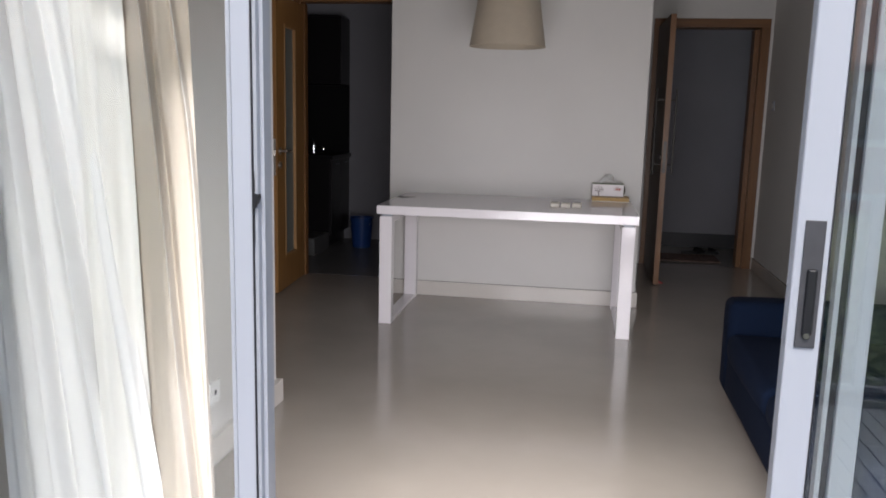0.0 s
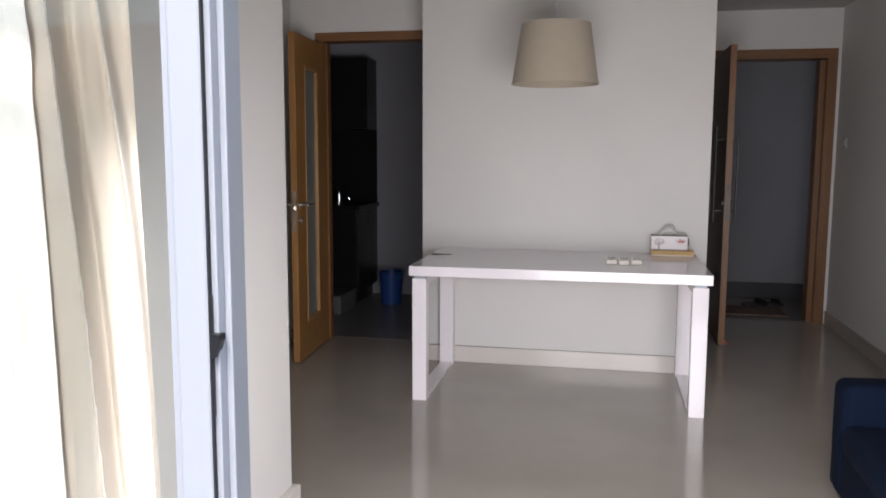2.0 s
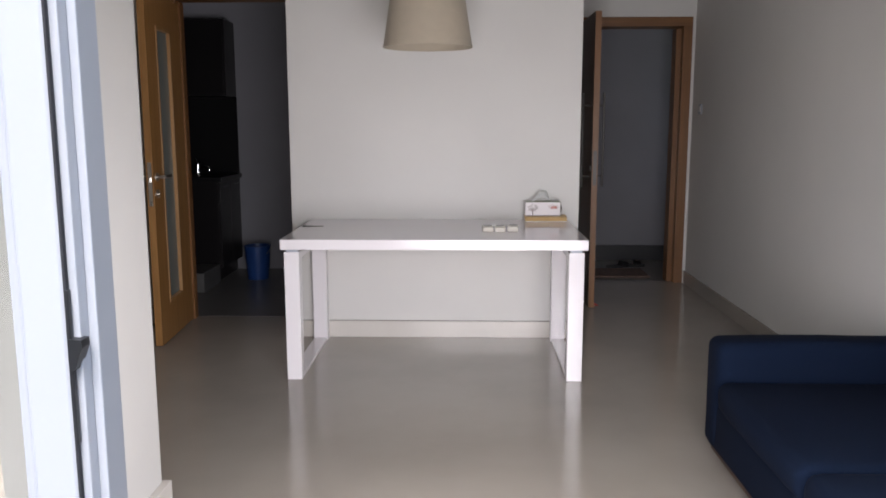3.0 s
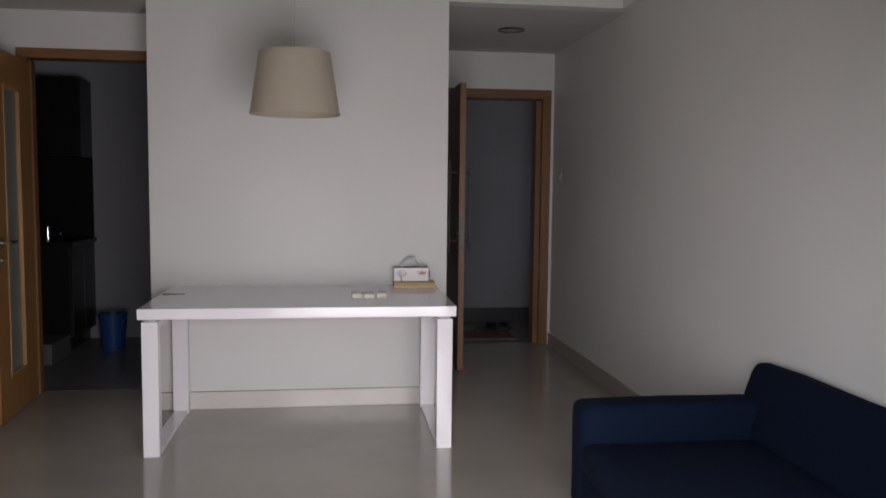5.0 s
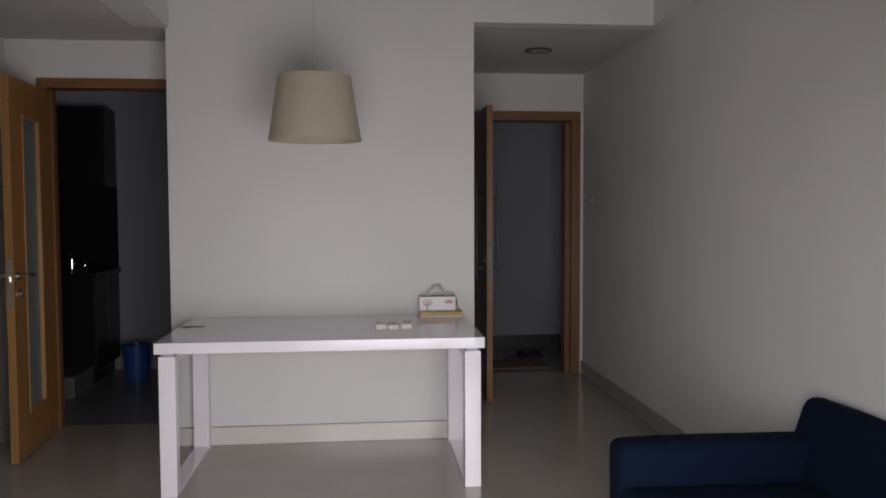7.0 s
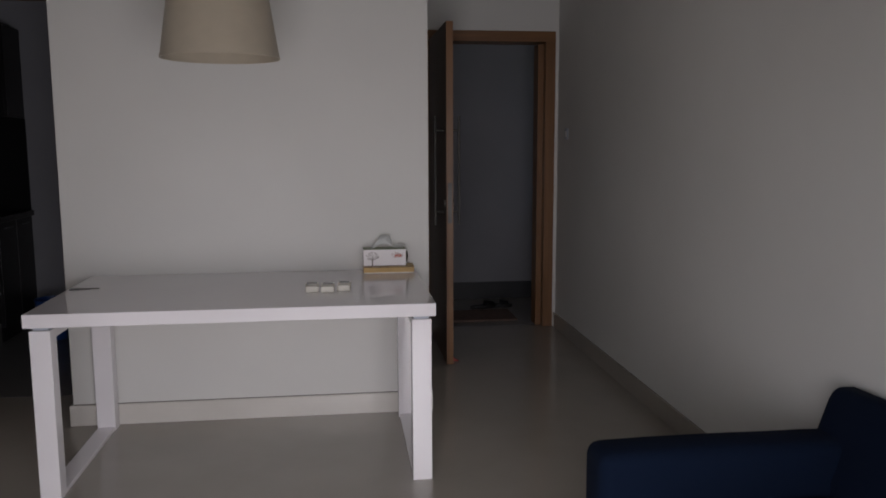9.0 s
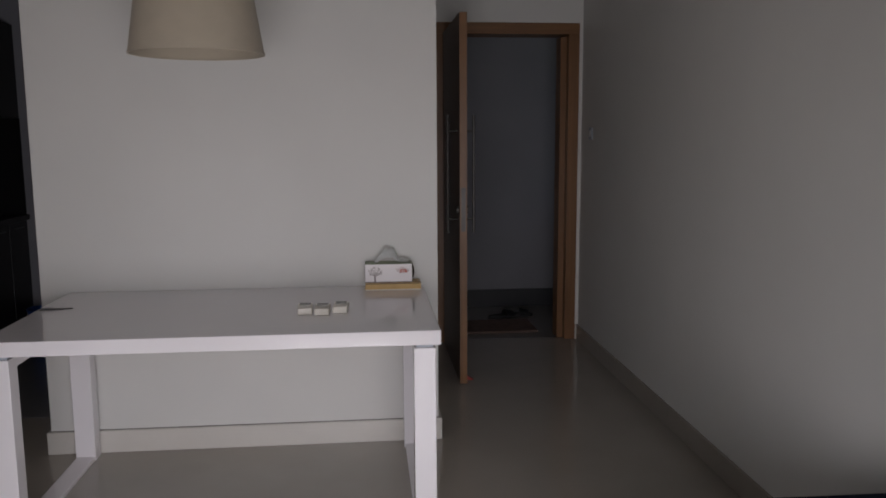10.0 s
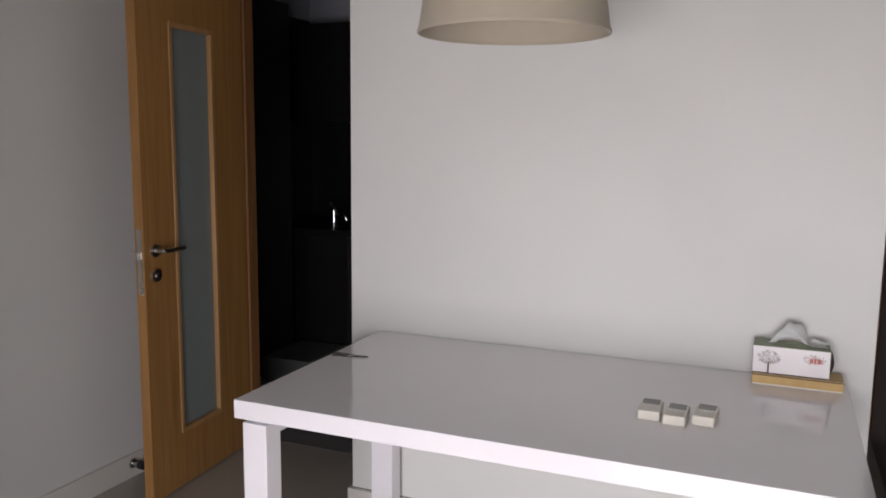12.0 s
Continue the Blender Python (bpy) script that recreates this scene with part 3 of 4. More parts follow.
# ---------- sofa ----------


def sofa():
    s = thing("sofa", "dark navy fabric sofa with low arms against the long wall", "sofa")
    x0, x1, y0, y1 = 1.155, 2.11, 1.75, 3.71
    part("base", soft_box(x0 + 0.004, x1 - 0.09, y0 + 0.03, y1 - 0.03, 0.055, 0.27, 0.03, 4, 0.006), NAVY, s, smooth=True)
    part("arm", soft_box(x0, x1 - 0.09, y1 - 0.17, y1, 0.06, 0.510, 0.038, 5, 0.008), NAVY, s, smooth=True)
    part("arm", soft_box(x0, x1 - 0.09, y0, y0 + 0.17, 0.06, 0.510, 0.038, 5, 0.008), NAVY, s, smooth=True)
    ym = (y0 + y1) / 2
    for a, b in ((y0 + 0.17, ym), (ym, y1 - 0.17)):
        part("seat_cushion", soft_box(x0 - 0.012, x1 - 0.15, a + 0.004, b - 0.004, 0.24, 0.365, 0.045, 5, 0.015), NAVY, s, smooth=True)
    bk = soft_box(1.868, 2.03, y0, y1, 0.2, 0.652, 0.04, 6, 0.006)
    for v in bk.verts:
        if v.co.z > 0.4:
            v.co.x += 0.36 * (v.co.z - 0.4) * max(0.0, 2.03 - v.co.x) / 0.162
        end = max(0.0, v.co.y - (y1 - 0.12)) / 0.12
        if v.co.z > 0.4:
            v.co.z -= 0.015 * end * end
    part("backrest", bk, NAVY, s, smooth=True)
    part("plinth", boxes((x0 + 0.03, x1 - 0.1, y0 + 0.04, y1 - 0.02, 0.025, 0.065), bevel=0.004), DARKOAK, s, "dark brown wooden base strip")
    for x in (x0 + 0.1, x1 - 0.15):
        for y in (y0 + 0.1, y1 - 0.1):
            part("foot", rod(bmesh.new(), (x, y, 0.0), (x, y, 0.075), 0.022, 14, 0.03), BLACKPL, s)
    return s


sofa()

# ---------- doors ----------


def casing(name, label, x0, x1, y0, y1, top, w, vert, horiz):
    d = tagged(new(name), label, "door frame", kind="structure")
    part("jamb", boxes((x0, x0 + w, y0, y1, 0, top - w), bevel=0.003), vert, d)
    part("jamb", boxes((x1 - w, x1, y0, y1, 0, top - w), bevel=0.003), vert, d)
    part("lintel", boxes((x0, x1, y0, y1, top - w, top), bevel=0.003), horiz, d)
    st = w + 0.012
    part("stop", boxes((x0 + w, x0 + st, y0 + 0.06, y1 - 0.02, 0, top - st)), vert, d)
    part("stop", boxes((x1 - st - 0.03, x1 - w, y0 + 0.06, y1 - 0.02, 0, top - st)), vert, d)
    return d


# the kitchen frame takes the browner oak to stand for its shadow
casing("door_1", "honey oak frame of the kitchen doorway, browner for its shadow", KX0, KX1, YK - 0.012, YK + 0.13, KTOP, 0.06, FRAMEOAK, FRAMEOAKX)
casing("door_2", "oak frame of the entrance doorway", EX0, EX1, YE - 0.012, YE + 0.2, ETOP, 0.075, FRAMEOAK, FRAMEOAKX)


def lever(parent, x, y, z, nx, out, mat=STEEL):
    """Lever handle on a face whose outward side is nx (+1 or -1 along x); the lever points along y by out."""
    bm = rod(bmesh.new(), (x, y, z), (x + nx * 0.008, y, z), 0.026, 24)
    rod(bm, (x + nx * 0.008, y, z), (x + nx * 0.05, y, z), 0.010, 14)
    rod(bm, (x + nx * 0.05, y - math.copysign(0.008, out), z), (x + nx * 0.05, y + out, z), 0.0095, 14)
    return part("handle", bm, mat, parent, "brushed steel lever handle", smooth=True)


def kitchen_leaf():
    ln, th, h = 0.71, 0.042, 2.12
    d = thing("kitchen_door", "open honey oak door with a tall frosted glass strip", "door", at=(-1.736, YK + 0.03, 0.008), turn=-176)
    # local: hinge at the origin, leaf along +y towards the free edge after the turn, face towards -x
    g0, g1, zb, zt = ln - 0.485, ln - 0.195, 0.235, 1.925
    bm = boxes((0, th, 0.0, g0, 0, h), (0, th, g1, ln, 0, h), (0, th, g0, g1, 0, zb), (0, th, g0, g1, zt, h))
    bmesh.ops.remove_doubles(bm, verts=bm.verts, dist=0.0001)
    part("leaf", bm, OAK, d)
    gl = part("glass", boxes((th / 2 - 0.004, th / 2 + 0.004, g0, g1, zb, zt)), FROST, d, "frosted pale green glass strip")
    b = 0.016
    for n_, dims in (("bead", (-0.004, th + 0.004, g0 - 0.004, g0 + b, zb, zt)), ("bead", (-0.004, th + 0.004, g1 - b, g1 + 0.004, zb, zt)),
                     ("bead", (-0.004, th + 0.004, g0, g1, zb - 0.004, zb + b)), ("bead", (-0.004, th + 0.004, g0, g1, zt - b, zt + 0.004))):
        part(n_, boxes(dims, bevel=0.002), EDGEOAK, d)
    lever(d, 0.0, ln - 0.06, 1.03, -1, -0.125)
    lever(d, th, ln - 0.06, 1.03, 1, -0.125)
    for nx, x in ((-1, 0.0), (1, th)):
        bm = rod(bmesh.new(), (x, ln - 0.06, 0.93), (x + nx * 0.01, ln - 0.06, 0.93), 0.026, 24)
        rod(bm, (x + nx * 0.01, ln - 0.06, 0.93), (x + nx * 0.016, ln - 0.06, 0.93), 0.009, 12)
        part("lock_rose", bm, STEEL, d, "round steel lock rose", smooth=True)
    part("lock_plate", boxes((th / 2 - 0.011, th / 2 + 0.011, ln, ln + 0.002, 0.86, 1.12)), STEEL, d, "steel latch plate on the door edge")
    part("latch_bolt", boxes((th / 2 - 0.007, th / 2 + 0.007, ln, ln + 0.017, 1.0, 1.032), bevel=0.003), STEEL, d)
    return d


kitchen_leaf()


def entrance_leaf():
    ln, th, h = 0.95, 0.042, 2.12
    d = thing("entrance_door", "open dark brown veneered entrance door with long steel pulls", "door", at=(1.072, YE - 0.04, 0.008), turn=180)
    # local: hinge at the origin, leaf along +y (towards the room after the turn)
    bm = boxes((-th, 0, 0, ln - 0.006, 0, h))
    part("leaf", bm, DARKOAK, d)
    part("lipping", boxes((-th, 0, ln - 0.006, ln, 0, h)), FRAMEOAK, d, "paler oak edge of the door")
    part("lock_plate", boxes((-th / 2 - 0.012, -th / 2 + 0.012, ln, ln + 0.002, 0.9, 1.15)), DULL, d)
    for nx, x in ((1, 0.0), (-1, -th)):
        y = ln - 0.13
        bm = rod(bmesh.new(), (x + nx * 0.055, y, 0.88), (x + nx * 0.055, y, 1.56), 0.008, 14)
        rod(bm, (x, y, 0.96), (x + nx * 0.055, y, 0.96), 0.006, 12)
        rod(bm, (x, y, 1.47), (x + nx * 0.055, y, 1.47), 0.006, 12)
        part("pull_bar", bm, DULL, d, "long vertical steel pull bar", smooth=True)
        part("lock_rose", rod(bmesh.new(), (x, ln - 0.06, 1.02), (x + nx * 0.012, ln - 0.06, 1.02), 0.024, 20), DULL, d, smooth=True)
    return d


entrance_leaf()
single("door_wedge", prism([(1.116, 0.0), (1.166, 0.0), (1.116, 0.03)], 6.41, 6.45), WEDGE, "small red rubber wedge at the foot of the door", "door wedge")
stop = thing("door_stop", "steel door stop on the recess wall near the floor", "door stop")
DX = XREC + ST
part("stem", rod(bmesh.new(), (DX, 5.40, 0.065), (DX + 0.04, 5.40, 0.065), 0.009, 14), STEEL, stop)
part("buffer", rod(bmesh.new(), (DX + 0.04, 5.40, 0.065), (DX + 0.065, 5.40, 0.065), 0.019, 18), RUBBER, stop, "black rubber buffer")
part("flange", rod(bmesh.new(), (DX, 5.40, 0.065), (DX + 0.006, 5.40, 0.065), 0.022, 18), STEEL, stop)

# ---------- lobby things ----------
single("doormat", boxes((1.15, 1.80, 7.54, 7.93, -0.004, 0.010), bevel=0.003), MATTEXT, "worn brown woven doormat outside the entrance", "doormat")


def slipper(x, y, turn):
    s = thing("slipper", "black foam slipper lying on the lobby floor", "slipper", "slippers outside the entrance", at=(x, y, -0.004), turn=turn)
    pts = []
    for i in range(24):
        a = 2 * math.pi * i / 24
        pts.append((0.125 * math.cos(a), (0.042 + 0.008 * math.cos(a)) * math.sin(a)))
    bm = bmesh.new()
    lo = [bm.verts.new((p[0], p[1], 0.0)) for p in pts]
    hi = [bm.verts.new((p[0], p[1], 0.022)) for p in pts]
    bm.faces.new(lo[::-1])
    bm.faces.new(hi)
    for i in range(24):
        j = (i + 1) % 24
        bm.faces.new((lo[i], lo[j], hi[j], hi[i]))
    part("sole", bm, SHOE, s)
    bm = bmesh.new()
    rows = []
    for k in range(6):
        x_ = 0.015 + 0.075 * k / 5
        w = 0.047 - 0.006 * abs(k - 2) / 3
        rows.append([bm.verts.new((x_, w * math.cos(math.pi * i / 10), 0.015 + (0.05 - 0.016 * k / 5) * math.sin(math.pi * i / 10))) for i in range(11)])
    for p, q in zip(rows, rows[1:]):
        for i in range(10):
            bm.faces.new((p[i], p[i + 1], q[i + 1], q[i]))
    bmesh.ops.solidify(bm, geom=bm.faces[:], thickness=0.004)
    part("strap", bm, SHOE, s, smooth=True)


slipper(1.62, 8.06, 15)
slipper(1.75, 8.10, -10)

# ---------- kitchen things ----------
KXF, KY0, KY1 = -1.925, 7.28, 7.90
base_cab = thing("base_cabinet", "dark glossy kitchen base cabinet under a black worktop", "cabinet")
part("body", boxes((-2.58, KXF - 0.02, KY0, KY1 - 0.01, 0.12, 0.86), bevel=0.002), CABINET, base_cab)
for a, b in ((KY0, 7.585), (7.591, KY1 - 0.01)):
    dr = part("door", boxes((KXF - 0.02, KXF, a, b, 0.12, 0.855), bevel=0.002), CABINET, base_cab)
    part("handle", boxes((KXF, KXF + 0.014, a + 0.08, b - 0.08, 0.81, 0.818), bevel=0.002), GREYPL, dr)
part("plinth", boxes((-2.58, KXF - 0.05, KY0 + 0.03, KY1 - 0.01, 0.001, 0.12)), CABINET, base_cab)
single("worktop", boxes((-2.59, KXF + 0.02, KY0 - 0.02, KY1 - 0.005, 0.86, 0.90), bevel=0.003), COUNTER, "black polished stone kitchen worktop", "worktop")
wall_cab = thing("wall_cabinet", "dark glossy wall cabinet above the worktop", "cabinet")
part("body", boxes((-2.59, KXF - 0.02, 7.58, KY1 - 0.01, 1.59, 2.24), bevel=0.002), CABINET, wall_cab)
part("door", boxes((KXF - 0.02, KXF, 7.58, KY1 - 0.01, 1.59, 2.24), bevel=0.002), CABINET, wall_cab)
single("splashback", boxes((-2.6, KXF, KY1 - 0.012, KY1 - 0.001, 0.90, 1.59)), COUNTER, "black glossy splashback above the worktop", "splashback")
single("side_splashback", boxes((-2.6, -2.588, 7.2, KY1 - 0.014, 0.90, 2.3)), COUNTER, "black glossy side splashback beside the worktop", "splashback")
tall = thing("tall_cabinet", "tall dark larder cabinet beside the kitchen doorway", "cabinet")
part("body", boxes((-2.59, -2.32, 6.15, 7.18, 0.1, 2.3), bevel=0.002), CABINET, tall)
part("door", boxes((-2.32, -2.30, 6.15, 7.18, 0.1, 2.3), bevel=0.002), CABINET, tall)
part("plinth", boxes((-2.59, -2.34, 6.17, 7.16, 0.001, 0.1)), CABINET, tall)
single("low_step", boxes((-2.28, -1.94, 6.80, 7.24, 0.001, 0.16), bevel=0.004), PLINTH, "pale grey low step block on the kitchen floor", "step")

tap = thing("kitchen_tap", "bright chrome mixer tap on the worktop", "tap")
bm = bmesh.new()
rod(bm, (-2.18, 7.5, 0.90), (-2.18, 7.5, 1.0), 0.017, 18)
rod(bm, (-2.18, 7.5, 1.0), (-2.18, 7.5, 1.015), 0.017, 18, 0.009)
part("tap_body", bm, CHROME, tap, smooth=True)
bm = bmesh.new()
spout = [Vector((-2.18 + 0.014 * k, 7.5 - 0.004 * k, 0.955 + 0.024 * math.sin(0.36 * k))) for k in range(9)]
for p, q in zip(spout, spout[1:]):
    rod(bm, p, q, 0.010, 12)
rod(bm, spout[-1], spout[-1] - Vector((0, 0, 0.018)), 0.010, 12)
part("spout", bm, CHROME, tap, smooth=True)
part("lever", rod(bmesh.new(), (-2.18, 7.5, 1.012), (-2.195, 7.47, 1.055), 0.007, 12), CHROME, tap, smooth=True)
part("tap_base", rod(bmesh.new(), (-2.18, 7.5, 0.90), (-2.18, 7.5, 0.912), 0.026, 18), CHROME, tap, smooth=True)

bucket = thing("bucket", "blue plastic bucket standing on the kitchen floor", "bucket")
prof = [(0.0, 0.006), (0.082, 0.006), (0.082, 0.001), (0.088, 0.001), (0.112, 0.29), (0.118, 0.29), (0.118, 0.297), (0.108, 0.297), (0.084, 0.012), (0.0, 0.012)]
part("tub", lathe(prof, 40, (-1.66, 7.42)), BLUE, bucket, smooth=True)
bm = bmesh.new()
arc = [Vector((-1.66 + 0.116 * math.cos(a), 7.42 + 0.03 * math.sin(a), 0.285 - 0.09 * math.sin(a))) for a in [math.pi * k / 16 for k in range(17)]]
for p, q in zip(arc, arc[1:]):
    rod(bm, p - Vector((0, 0.115, 0)) * (math.sin(math.pi * arc.index(p) / 16)), q - Vector((0, 0.115, 0)) * (math.sin(math.pi * arc.index(q) / 16)), 0.003, 8)
part("bail", bm, STEEL, bucket)

# ---------- small things on the table ----------
TZ = 0.76


def remote(x, y, turn, dz=0.0):
    r = thing("remote_control", "small ivory air conditioner remote with a grey display", "remote control", "three remotes on the table", at=(x, y, TZ + dz), turn=turn)
    part("case", boxes((-0.029, 0.029, -0.055, 0.055, 0.0, 0.027), bevel=0.005), REMOTE, r)
    part("display", boxes((-0.023, 0.023, 0.008, 0.049, 0.027, 0.0278)), LCD, r, "dark grey display window")
    for k in range(3):
        part("button", boxes((-0.018 + 0.013 * k, -0.010 + 0.013 * k, -0.012, -0.002, 0.027, 0.0285), bevel=0.0006), PAPER, r)


remote(0.290, 4.962, 2)
remote(0.359, 4.948, -1)
remote(0.431, 4.975, -3)

tray = thing("cardboard_box", "flat yellow cardboard box lying under the tissue box", "box")
part("lid", boxes((0.53, 0.782, 5.375, 5.475, TZ + 0.005, TZ + 0.034), bevel=0.0015), YELLOW, tray, "yellow printed lid")
part("tray", boxes((0.532, 0.780, 5.377, 5.473, TZ, TZ + 0.005), bevel=0.001), REMOTE, tray, "cream lower tray")
part("stripe", boxes((0.531, 0.781, 5.3742, 5.3748, TZ + 0.029, TZ + 0.0325)), CARDBROWN, tray)
tb = thing("tissue_box", "white tissue box printed with a tree on the table", "tissue box")
TB = TZ + 0.034
part("carton", boxes((0.53, 0.742, 5.38, 5.475, TB, TB + 0.085), bevel=0.0015), CARD, tb)
part("lid_print", boxes((0.53, 0.742, 5.38, 5.475, TB + 0.0852, TB + 0.0862)), CARDGREEN, tb, "green printed top")
part("end_print", boxes((0.7421, 0.7431, 5.38, 5.475, TB, TB + 0.085)), CARDGREEN, tb, "dark green printed end")
bm = bmesh.new()
rows = []
for j in range(9):
    v = j / 8
    out = 0.020 * math.sin(math.pi * (0.15 + 0.8 * v)) + 0.004
    rows.append([bm.verts.new((0.7435 + out * i / 3 * (1 - 0.15 * i), 5.40 + 0.012 * i, TB + 0.012 + 0.066 * v + 0.006 * (3 - i) / 3)) for i in range(4)])
for p, q in zip(rows, rows[1:]):
    for i in range(3):
        bm.faces.new((p[i], p[i + 1], q[i + 1], q[i]))
bmesh.ops.solidify(bm, geom=bm.faces[:], thickness=0.0012)
part("flap", bm, CARDBROWN, tb, "dark bent carton flap at the end", smooth=True)
part("edge_print", boxes((0.53, 0.742, 5.3788, 5.3798, TB + 0.001, TB + 0.005)), CARDBROWN, tb)
rnd = random.Random(5)
bm = bmesh.new()
box(bm, 0.5715, 0.5765, 5.3786, 5.3797, TB + 0.005, TB + 0.034)
for k in range(9):
    a = radians(20 + 17.5 * k)
    for j in range(4):
        r = 0.006 + 0.006 * j
        box(bm, 0.574 + 1.15 * r * math.cos(a) - 0.0007, 0.574 + 1.15 * r * math.cos(a) + 0.0007, 5.3786, 5.3797, TB + 0.032 + 0.9 * r * math.sin(a) - 0.002, TB + 0.032 + 0.9 * r * math.sin(a) + 0.002)
part("tree_print", bm, CARDBROWN, tb, "small printed tree")
bm = bmesh.new()
for k in range(150):
    a, r = rnd.uniform(0, 6.28), 0.027 * math.sqrt(rnd.random())
    cx, cz, q = 0.575 + 1.2 * r * math.cos(a), TB + 0.052 + 0.8 * r * math.sin(a), rnd.uniform(0.0008, 0.0018)
    box(bm, cx - q, cx + q, 5.3788, 5.3798, cz - q, cz + q)
part("foliage_print", bm, CARDGREY, tb, "greyish printed foliage")
bm = bmesh.new()
for k in range(90):
    a, r = rnd.uniform(0, 6.28), 0.022 * math.sqrt(rnd.random())
    cx, cz, q = 0.70 + 1.4 * r * math.cos(a), TB + 0.058 + 0.7 * r * math.sin(a), rnd.uniform(0.001, 0.002)
    box(bm, cx - q, cx + q, 5.3788, 5.3798, cz - q, cz + q)
part("blossom_print", bm, CARDPINK, tb)
part("mark_print", boxes((0.688, 0.696, 5.3784, 5.3796, TB + 0.047, TB + 0.060), (0.699, 0.705, 5.3784, 5.3796, TB + 0.047, TB + 0.060), (0.708, 0.719, 5.3784, 5.3796, TB + 0.047, TB + 0.060)), CARDRED, tb, "red printed mark")
bm = bmesh.new()
rows = []
for j in range(11):
    v = j / 10
    row = []
    for i in range(26):
        u = i / 25
        x = 0.572 + 0.165 * u + 0.010 * math.sin(7 * v + 3 * u)
        rise, fall = min(1.0, u / 0.3), min(1.0, max(0.0, (u - 0.5) / 0.16))
        arch = rise * rise * (3 - 2 * rise) * (1 - 0.82 * fall * fall * (3 - 2 * fall))
        z = TB + 0.0865 + 0.062 * arch * (0.35 + 0.65 * v) + (0.007 * math.sin(11 * u + 5 * v) + 0.004 * math.sin(23 * u - 3 * v)) * v * min(1, 8 * (1 - u))
        y = 5.428 - 0.012 + 0.026 * v + 0.010 * math.sin(6 * u + 4 * v)
        row.append(bm.verts.new((x, y, z)))
    rows.append(row)
for p, q in zip(rows, rows[1:]):
    for i in range(25):
        bm.faces.new((p[i], p[i + 1], q[i + 1], q[i]))
part("tissue", bm, TISSUE, tb, "crumpled white tissue", smooth=True)

keys = thing("key_bunch", "small bunch of steel keys lying on the table", "keys", at=(-0.725, 5.13, TZ))
bm = bmesh.new()
for k in range(16):
    a, b = 2 * math.pi * k / 16, 2 * math.pi * (k + 1) / 16
    rod(bm, (0.014 * math.cos(a), 0.014 * math.sin(a), 0.002), (0.014 * math.cos(b), 0.014 * math.sin(b), 0.002), 0.0013, 6)
part("ring", bm, DULL, keys)
for ang in (10, 165, 200):
    c, s_ = math.cos(radians(ang)), math.sin(radians(ang))
    bm = boxes((0.012, 0.03, -0.011, 0.011, 0.001, 0.004), (0.03, 0.062, -0.004, 0.004, 0.001, 0.004), bevel=0.0008)
    bmesh.ops.rotate(bm, verts=bm.verts, cent=(0, 0, 0), matrix=Matrix.Rotation(radians(ang), 3, "Z"))
    part("key", bm, DULL, keys)
part("tag", boxes((-0.060, -0.018, -0.014, 0.010, 0.0042, 0.0066), bevel=0.001), GREYPL, keys, "grey plastic key tag")

# ---------- fixtures ----------
sw = thing("light_switch", "white light switch on the long wall", "light switch")
part("plate", boxes((XR - 0.007, XR, 7.02, 7.10, 1.42, 1.50), bevel=0.003), WHITEALU, sw)
part("rocker", boxes((XR - 0.010, XR - 0.007, 7.04, 7.08, 1.44, 1.48), bevel=0.001), PAPER, sw)
so = thing("wall_socket", "white wall socket low on the side wall", "socket")
part("plate", boxes((XL, XL + 0.009, 2.46, 2.546, 0.225, 0.311), bevel=0.003), PAPER, so)
part("hole", rod(bmesh.new(), (XL + 0.008, 2.503, 0.268), (XL + 0.0097, 2.503, 0.268), 0.010, 12), BLACKPL, so)
dl = thing("downlight", "unlit recessed downlight in the corridor ceiling", "downlight")
part("bezel", lathe([(0.098, ZK), (0.098, ZK - 0.008), (0.078, ZK - 0.010), (0.074, ZK - 0.002)], 32, (1.44, 6.32)), DULL, dl)
part("lens", rod(bmesh.new(), (1.44, 6.32, ZK - 0.006), (1.44, 6.32, ZK - 0.001), 0.076, 28), LCD, dl)
vt = thing("fascia_cover", "small dark round cover on the fascia of the recess", "cover")
part("disc", rod(bmesh.new(), (XL, 4.42, 2.62), (XL + 0.02, 4.42, 2.62), 0.05, 24), GREYPL, vt)

# ---------- balcony and outdoors ----------
structure("ground", boxes((-600, 600, -600, 600, -0.4, -0.305)), GRASS, "green lawn reaching to the horizon", "ground")
structure("deck_slab", boxes((-4.5, 5.0, -1.55, YW - 0.12, -0.3, -0.03)), CONCRETE, "concrete base below the deck boards", "slab")
structure("kerb", boxes((-4.5, 5.0, -1.55, -1.38, -0.03, 0.03), bevel=0.008), DARKTILE, "dark stone kerb at the deck edge", "kerb")
deck = tagged(new("deck"), "weathered grey timber boards of the balcony", "deck", kind="structure")
plank = mesh_of("board", boxes((-0.0355, 0.0355, -1.375, YW - 0.125, -0.03, -0.004), bevel=0.003), DECK)
for k in range(122):
    b = new("board", plank)
    b.parent = deck
    b.location.x = -4.4 + 0.0765 * k
bal = thing("balustrade", "glass balustrade with a thin white handrail at the deck edge", "balustrade")
part("bottom_rail", boxes((-4.5, 5.0, -1.485, -1.445, 0.045, 0.075), bevel=0.004), WHITEALU, bal)
part("handrail", boxes((-4.5, 5.0, -1.485, -1.445, 0.98, 1.01), bevel=0.006), WHITEALU, bal)
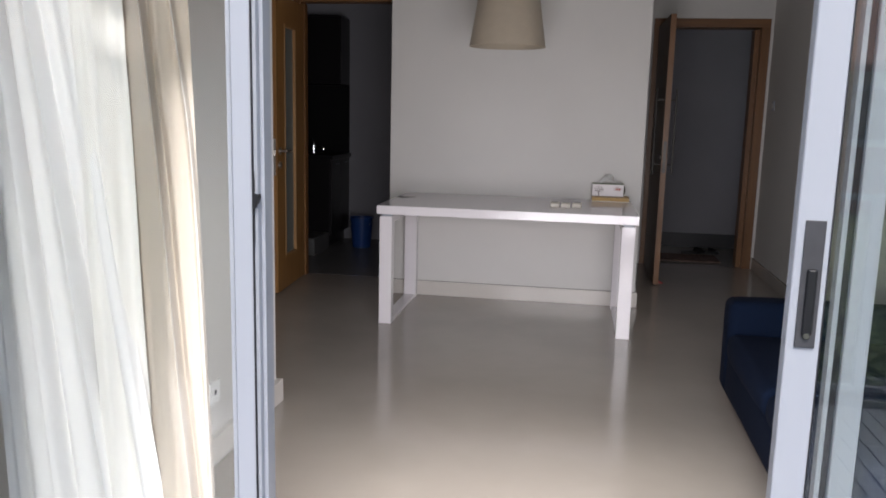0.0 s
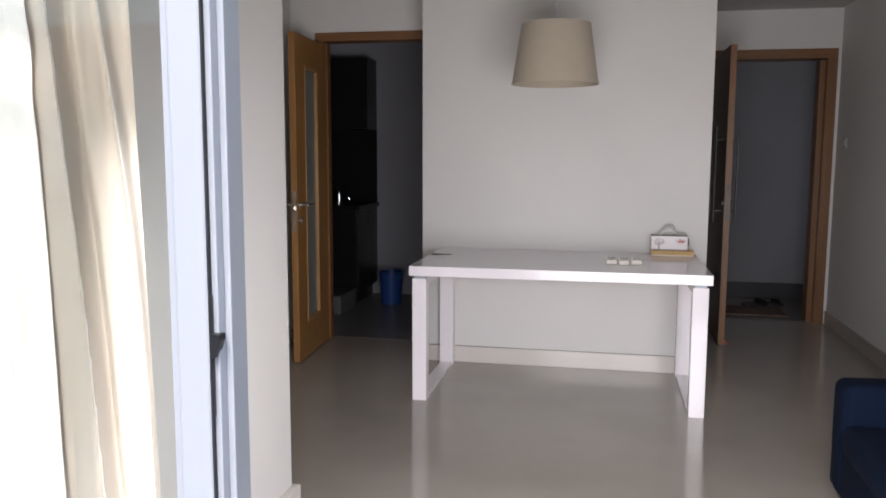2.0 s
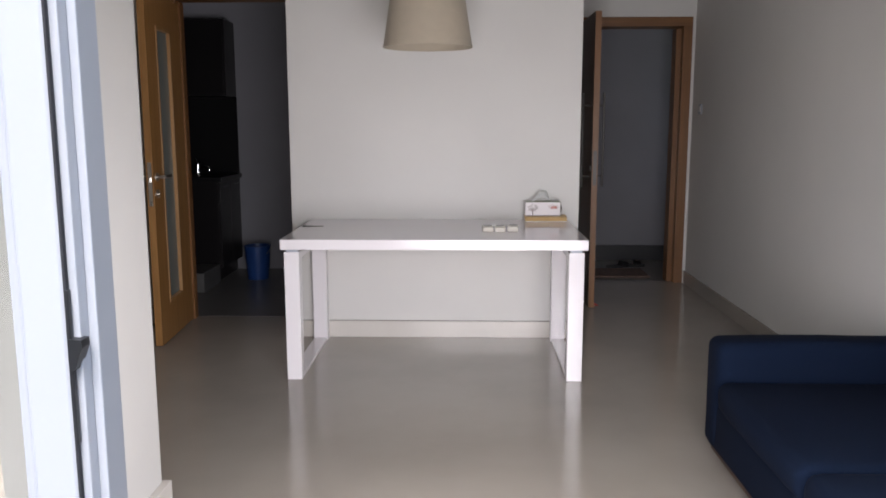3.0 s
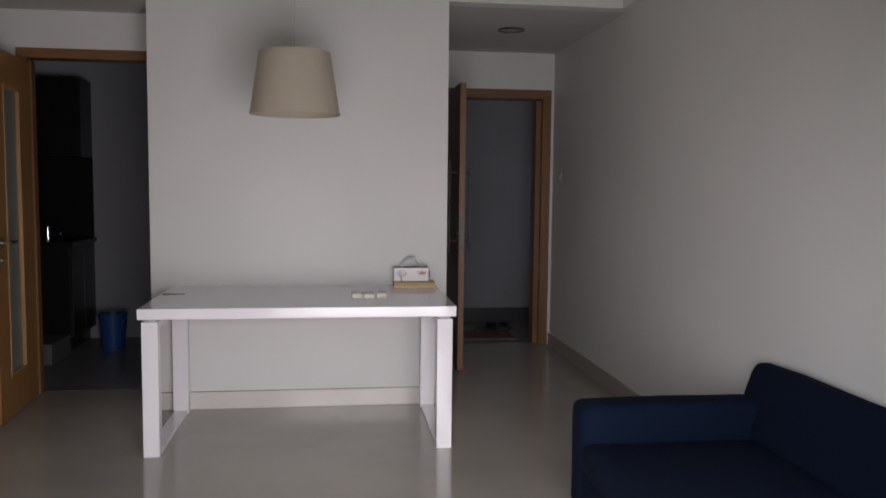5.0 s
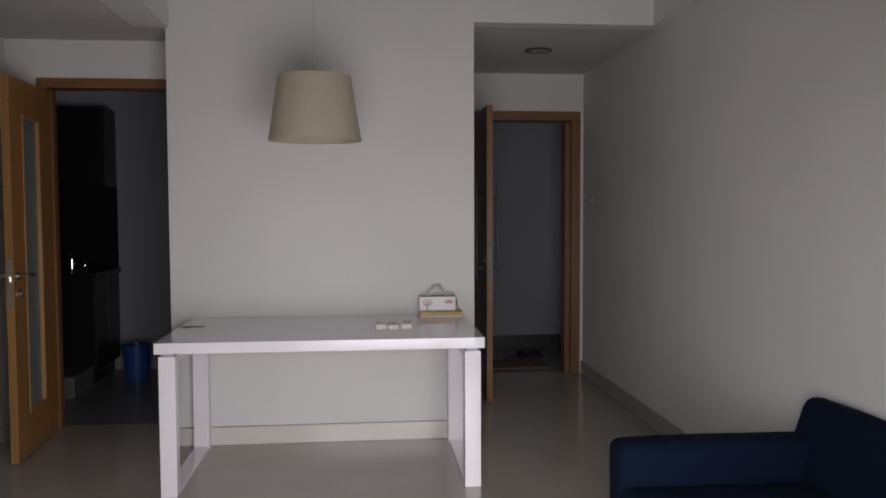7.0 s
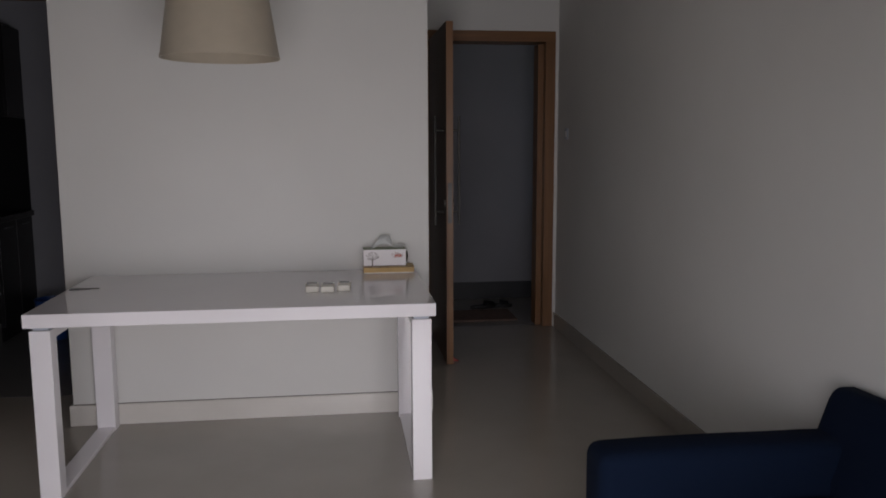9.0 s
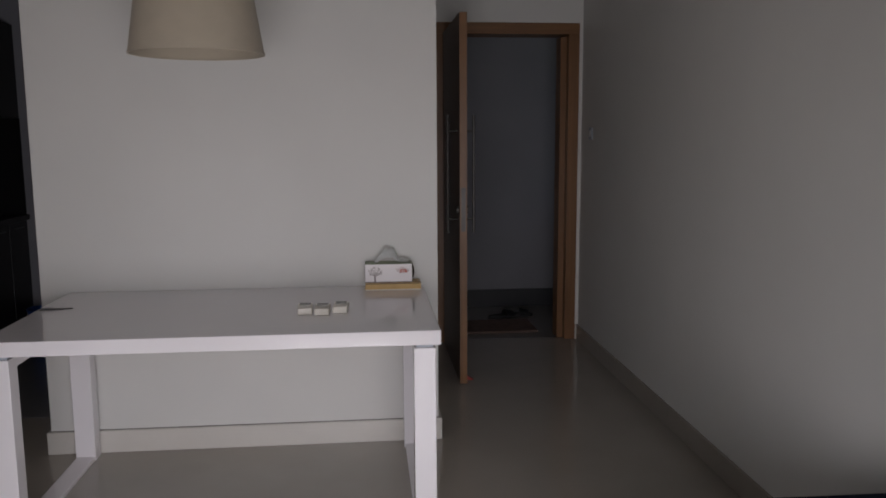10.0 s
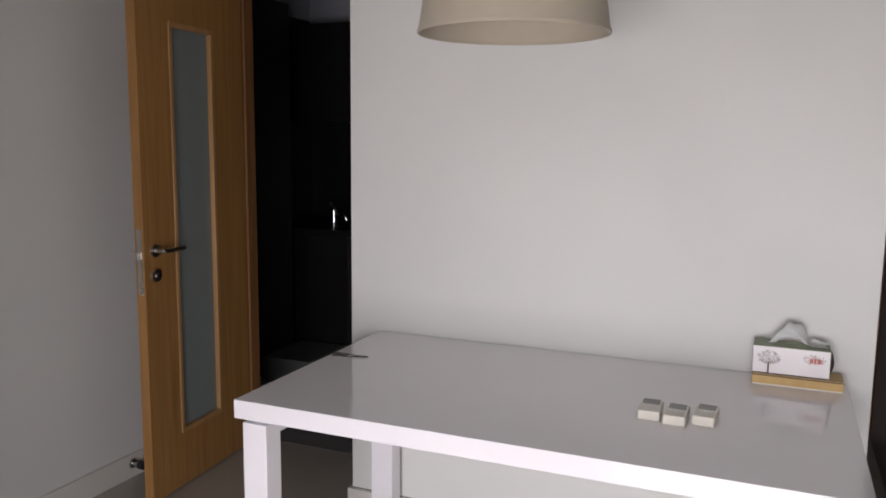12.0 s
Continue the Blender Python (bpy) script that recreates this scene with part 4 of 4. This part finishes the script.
for k in range(7):
    x = -4.4 + 1.55 * k
    part("post", boxes((x, x + 0.04, -1.483, -1.447, 0.03, 0.98), bevel=0.004), WHITEALU, bal)
    if k < 6:
        g = part("pane", boxes((x + 0.05, x + 1.54, -1.469, -1.461, 0.12, 0.96)), CLEAR, bal)
        g.visible_shadow = False


def hedge(x0, x1, y, depth, z0, z1, count, seed):
    rnd = random.Random(seed)
    verts, faces = [], []
    for k in range(count):
        p = Vector((rnd.uniform(x0, x1), y + rnd.uniform(-depth, depth), z0 + (z1 - z0) * rnd.random() ** 0.8))
        p.z -= 0.12 * noise.noise(p * 2.0)
        d = Euler((rnd.uniform(-1, 1), rnd.uniform(-1, 1), rnd.uniform(0, 6.28))).to_matrix()
        s = rnd.uniform(0.03, 0.06)
        n0 = len(verts)
        for q in ((-s, 0, 0), (0, -0.4 * s, 0.1 * s), (s, 0, 0), (0, 0.4 * s, 0.1 * s)):
            verts.append(p + d @ Vector(q))
        faces.append((n0, n0 + 1, n0 + 2, n0 + 3))
    me = bpy.data.meshes.new("hedge")
    me.from_pydata([tuple(v) for v in verts], [], faces)
    me.materials.append(LEAF)
    return tagged(new("hedge", me), "dark green clipped hedge below the balustrade", "hedge", kind="stuff")


hedge(-3.0, 5.0, -2.1, 0.35, -0.3, 0.55, 9000, 4)

house = thing("house", "low house with a red tiled roof beyond the lawn", "house")
# the long left stretch is added, unseen, to darken the left panes' reflection
part("wall", boxes((-26.0, 18, -24, -16, -0.3, 2.6)), CONCRETE, house)
part("roof", prism([(-15.3, 2.5), (-20, 5.1), (-24.7, 2.5), (-24.7, 2.35), (-20, 4.9), (-15.3, 2.35)], -26.6, 18.6, "x"), ROOFRED, house)
part("chimney", boxes((6.4, 7.0, -20.5, -19.9, 4.5, 5.9), bevel=0.02), CONCRETE, house)
for k in range(-3, 7):
    for z in (0.9,):
        x = -12 + 4.4 * k
        w = part("window", boxes((x, x + 1.6, -16.0, -15.94, z, z + 1.2)), WHITEALU, house)
        part("pane", boxes((x + 0.08, x + 1.52, -15.94, -15.93, z + 0.08, z + 1.12)), LCD, w)
garden_wall = structure("garden_wall", boxes((-30, 30, -13.2, -13.0, -0.3, 0.9)), BRICKRED, "red brown garden wall across the lawn", "wall")
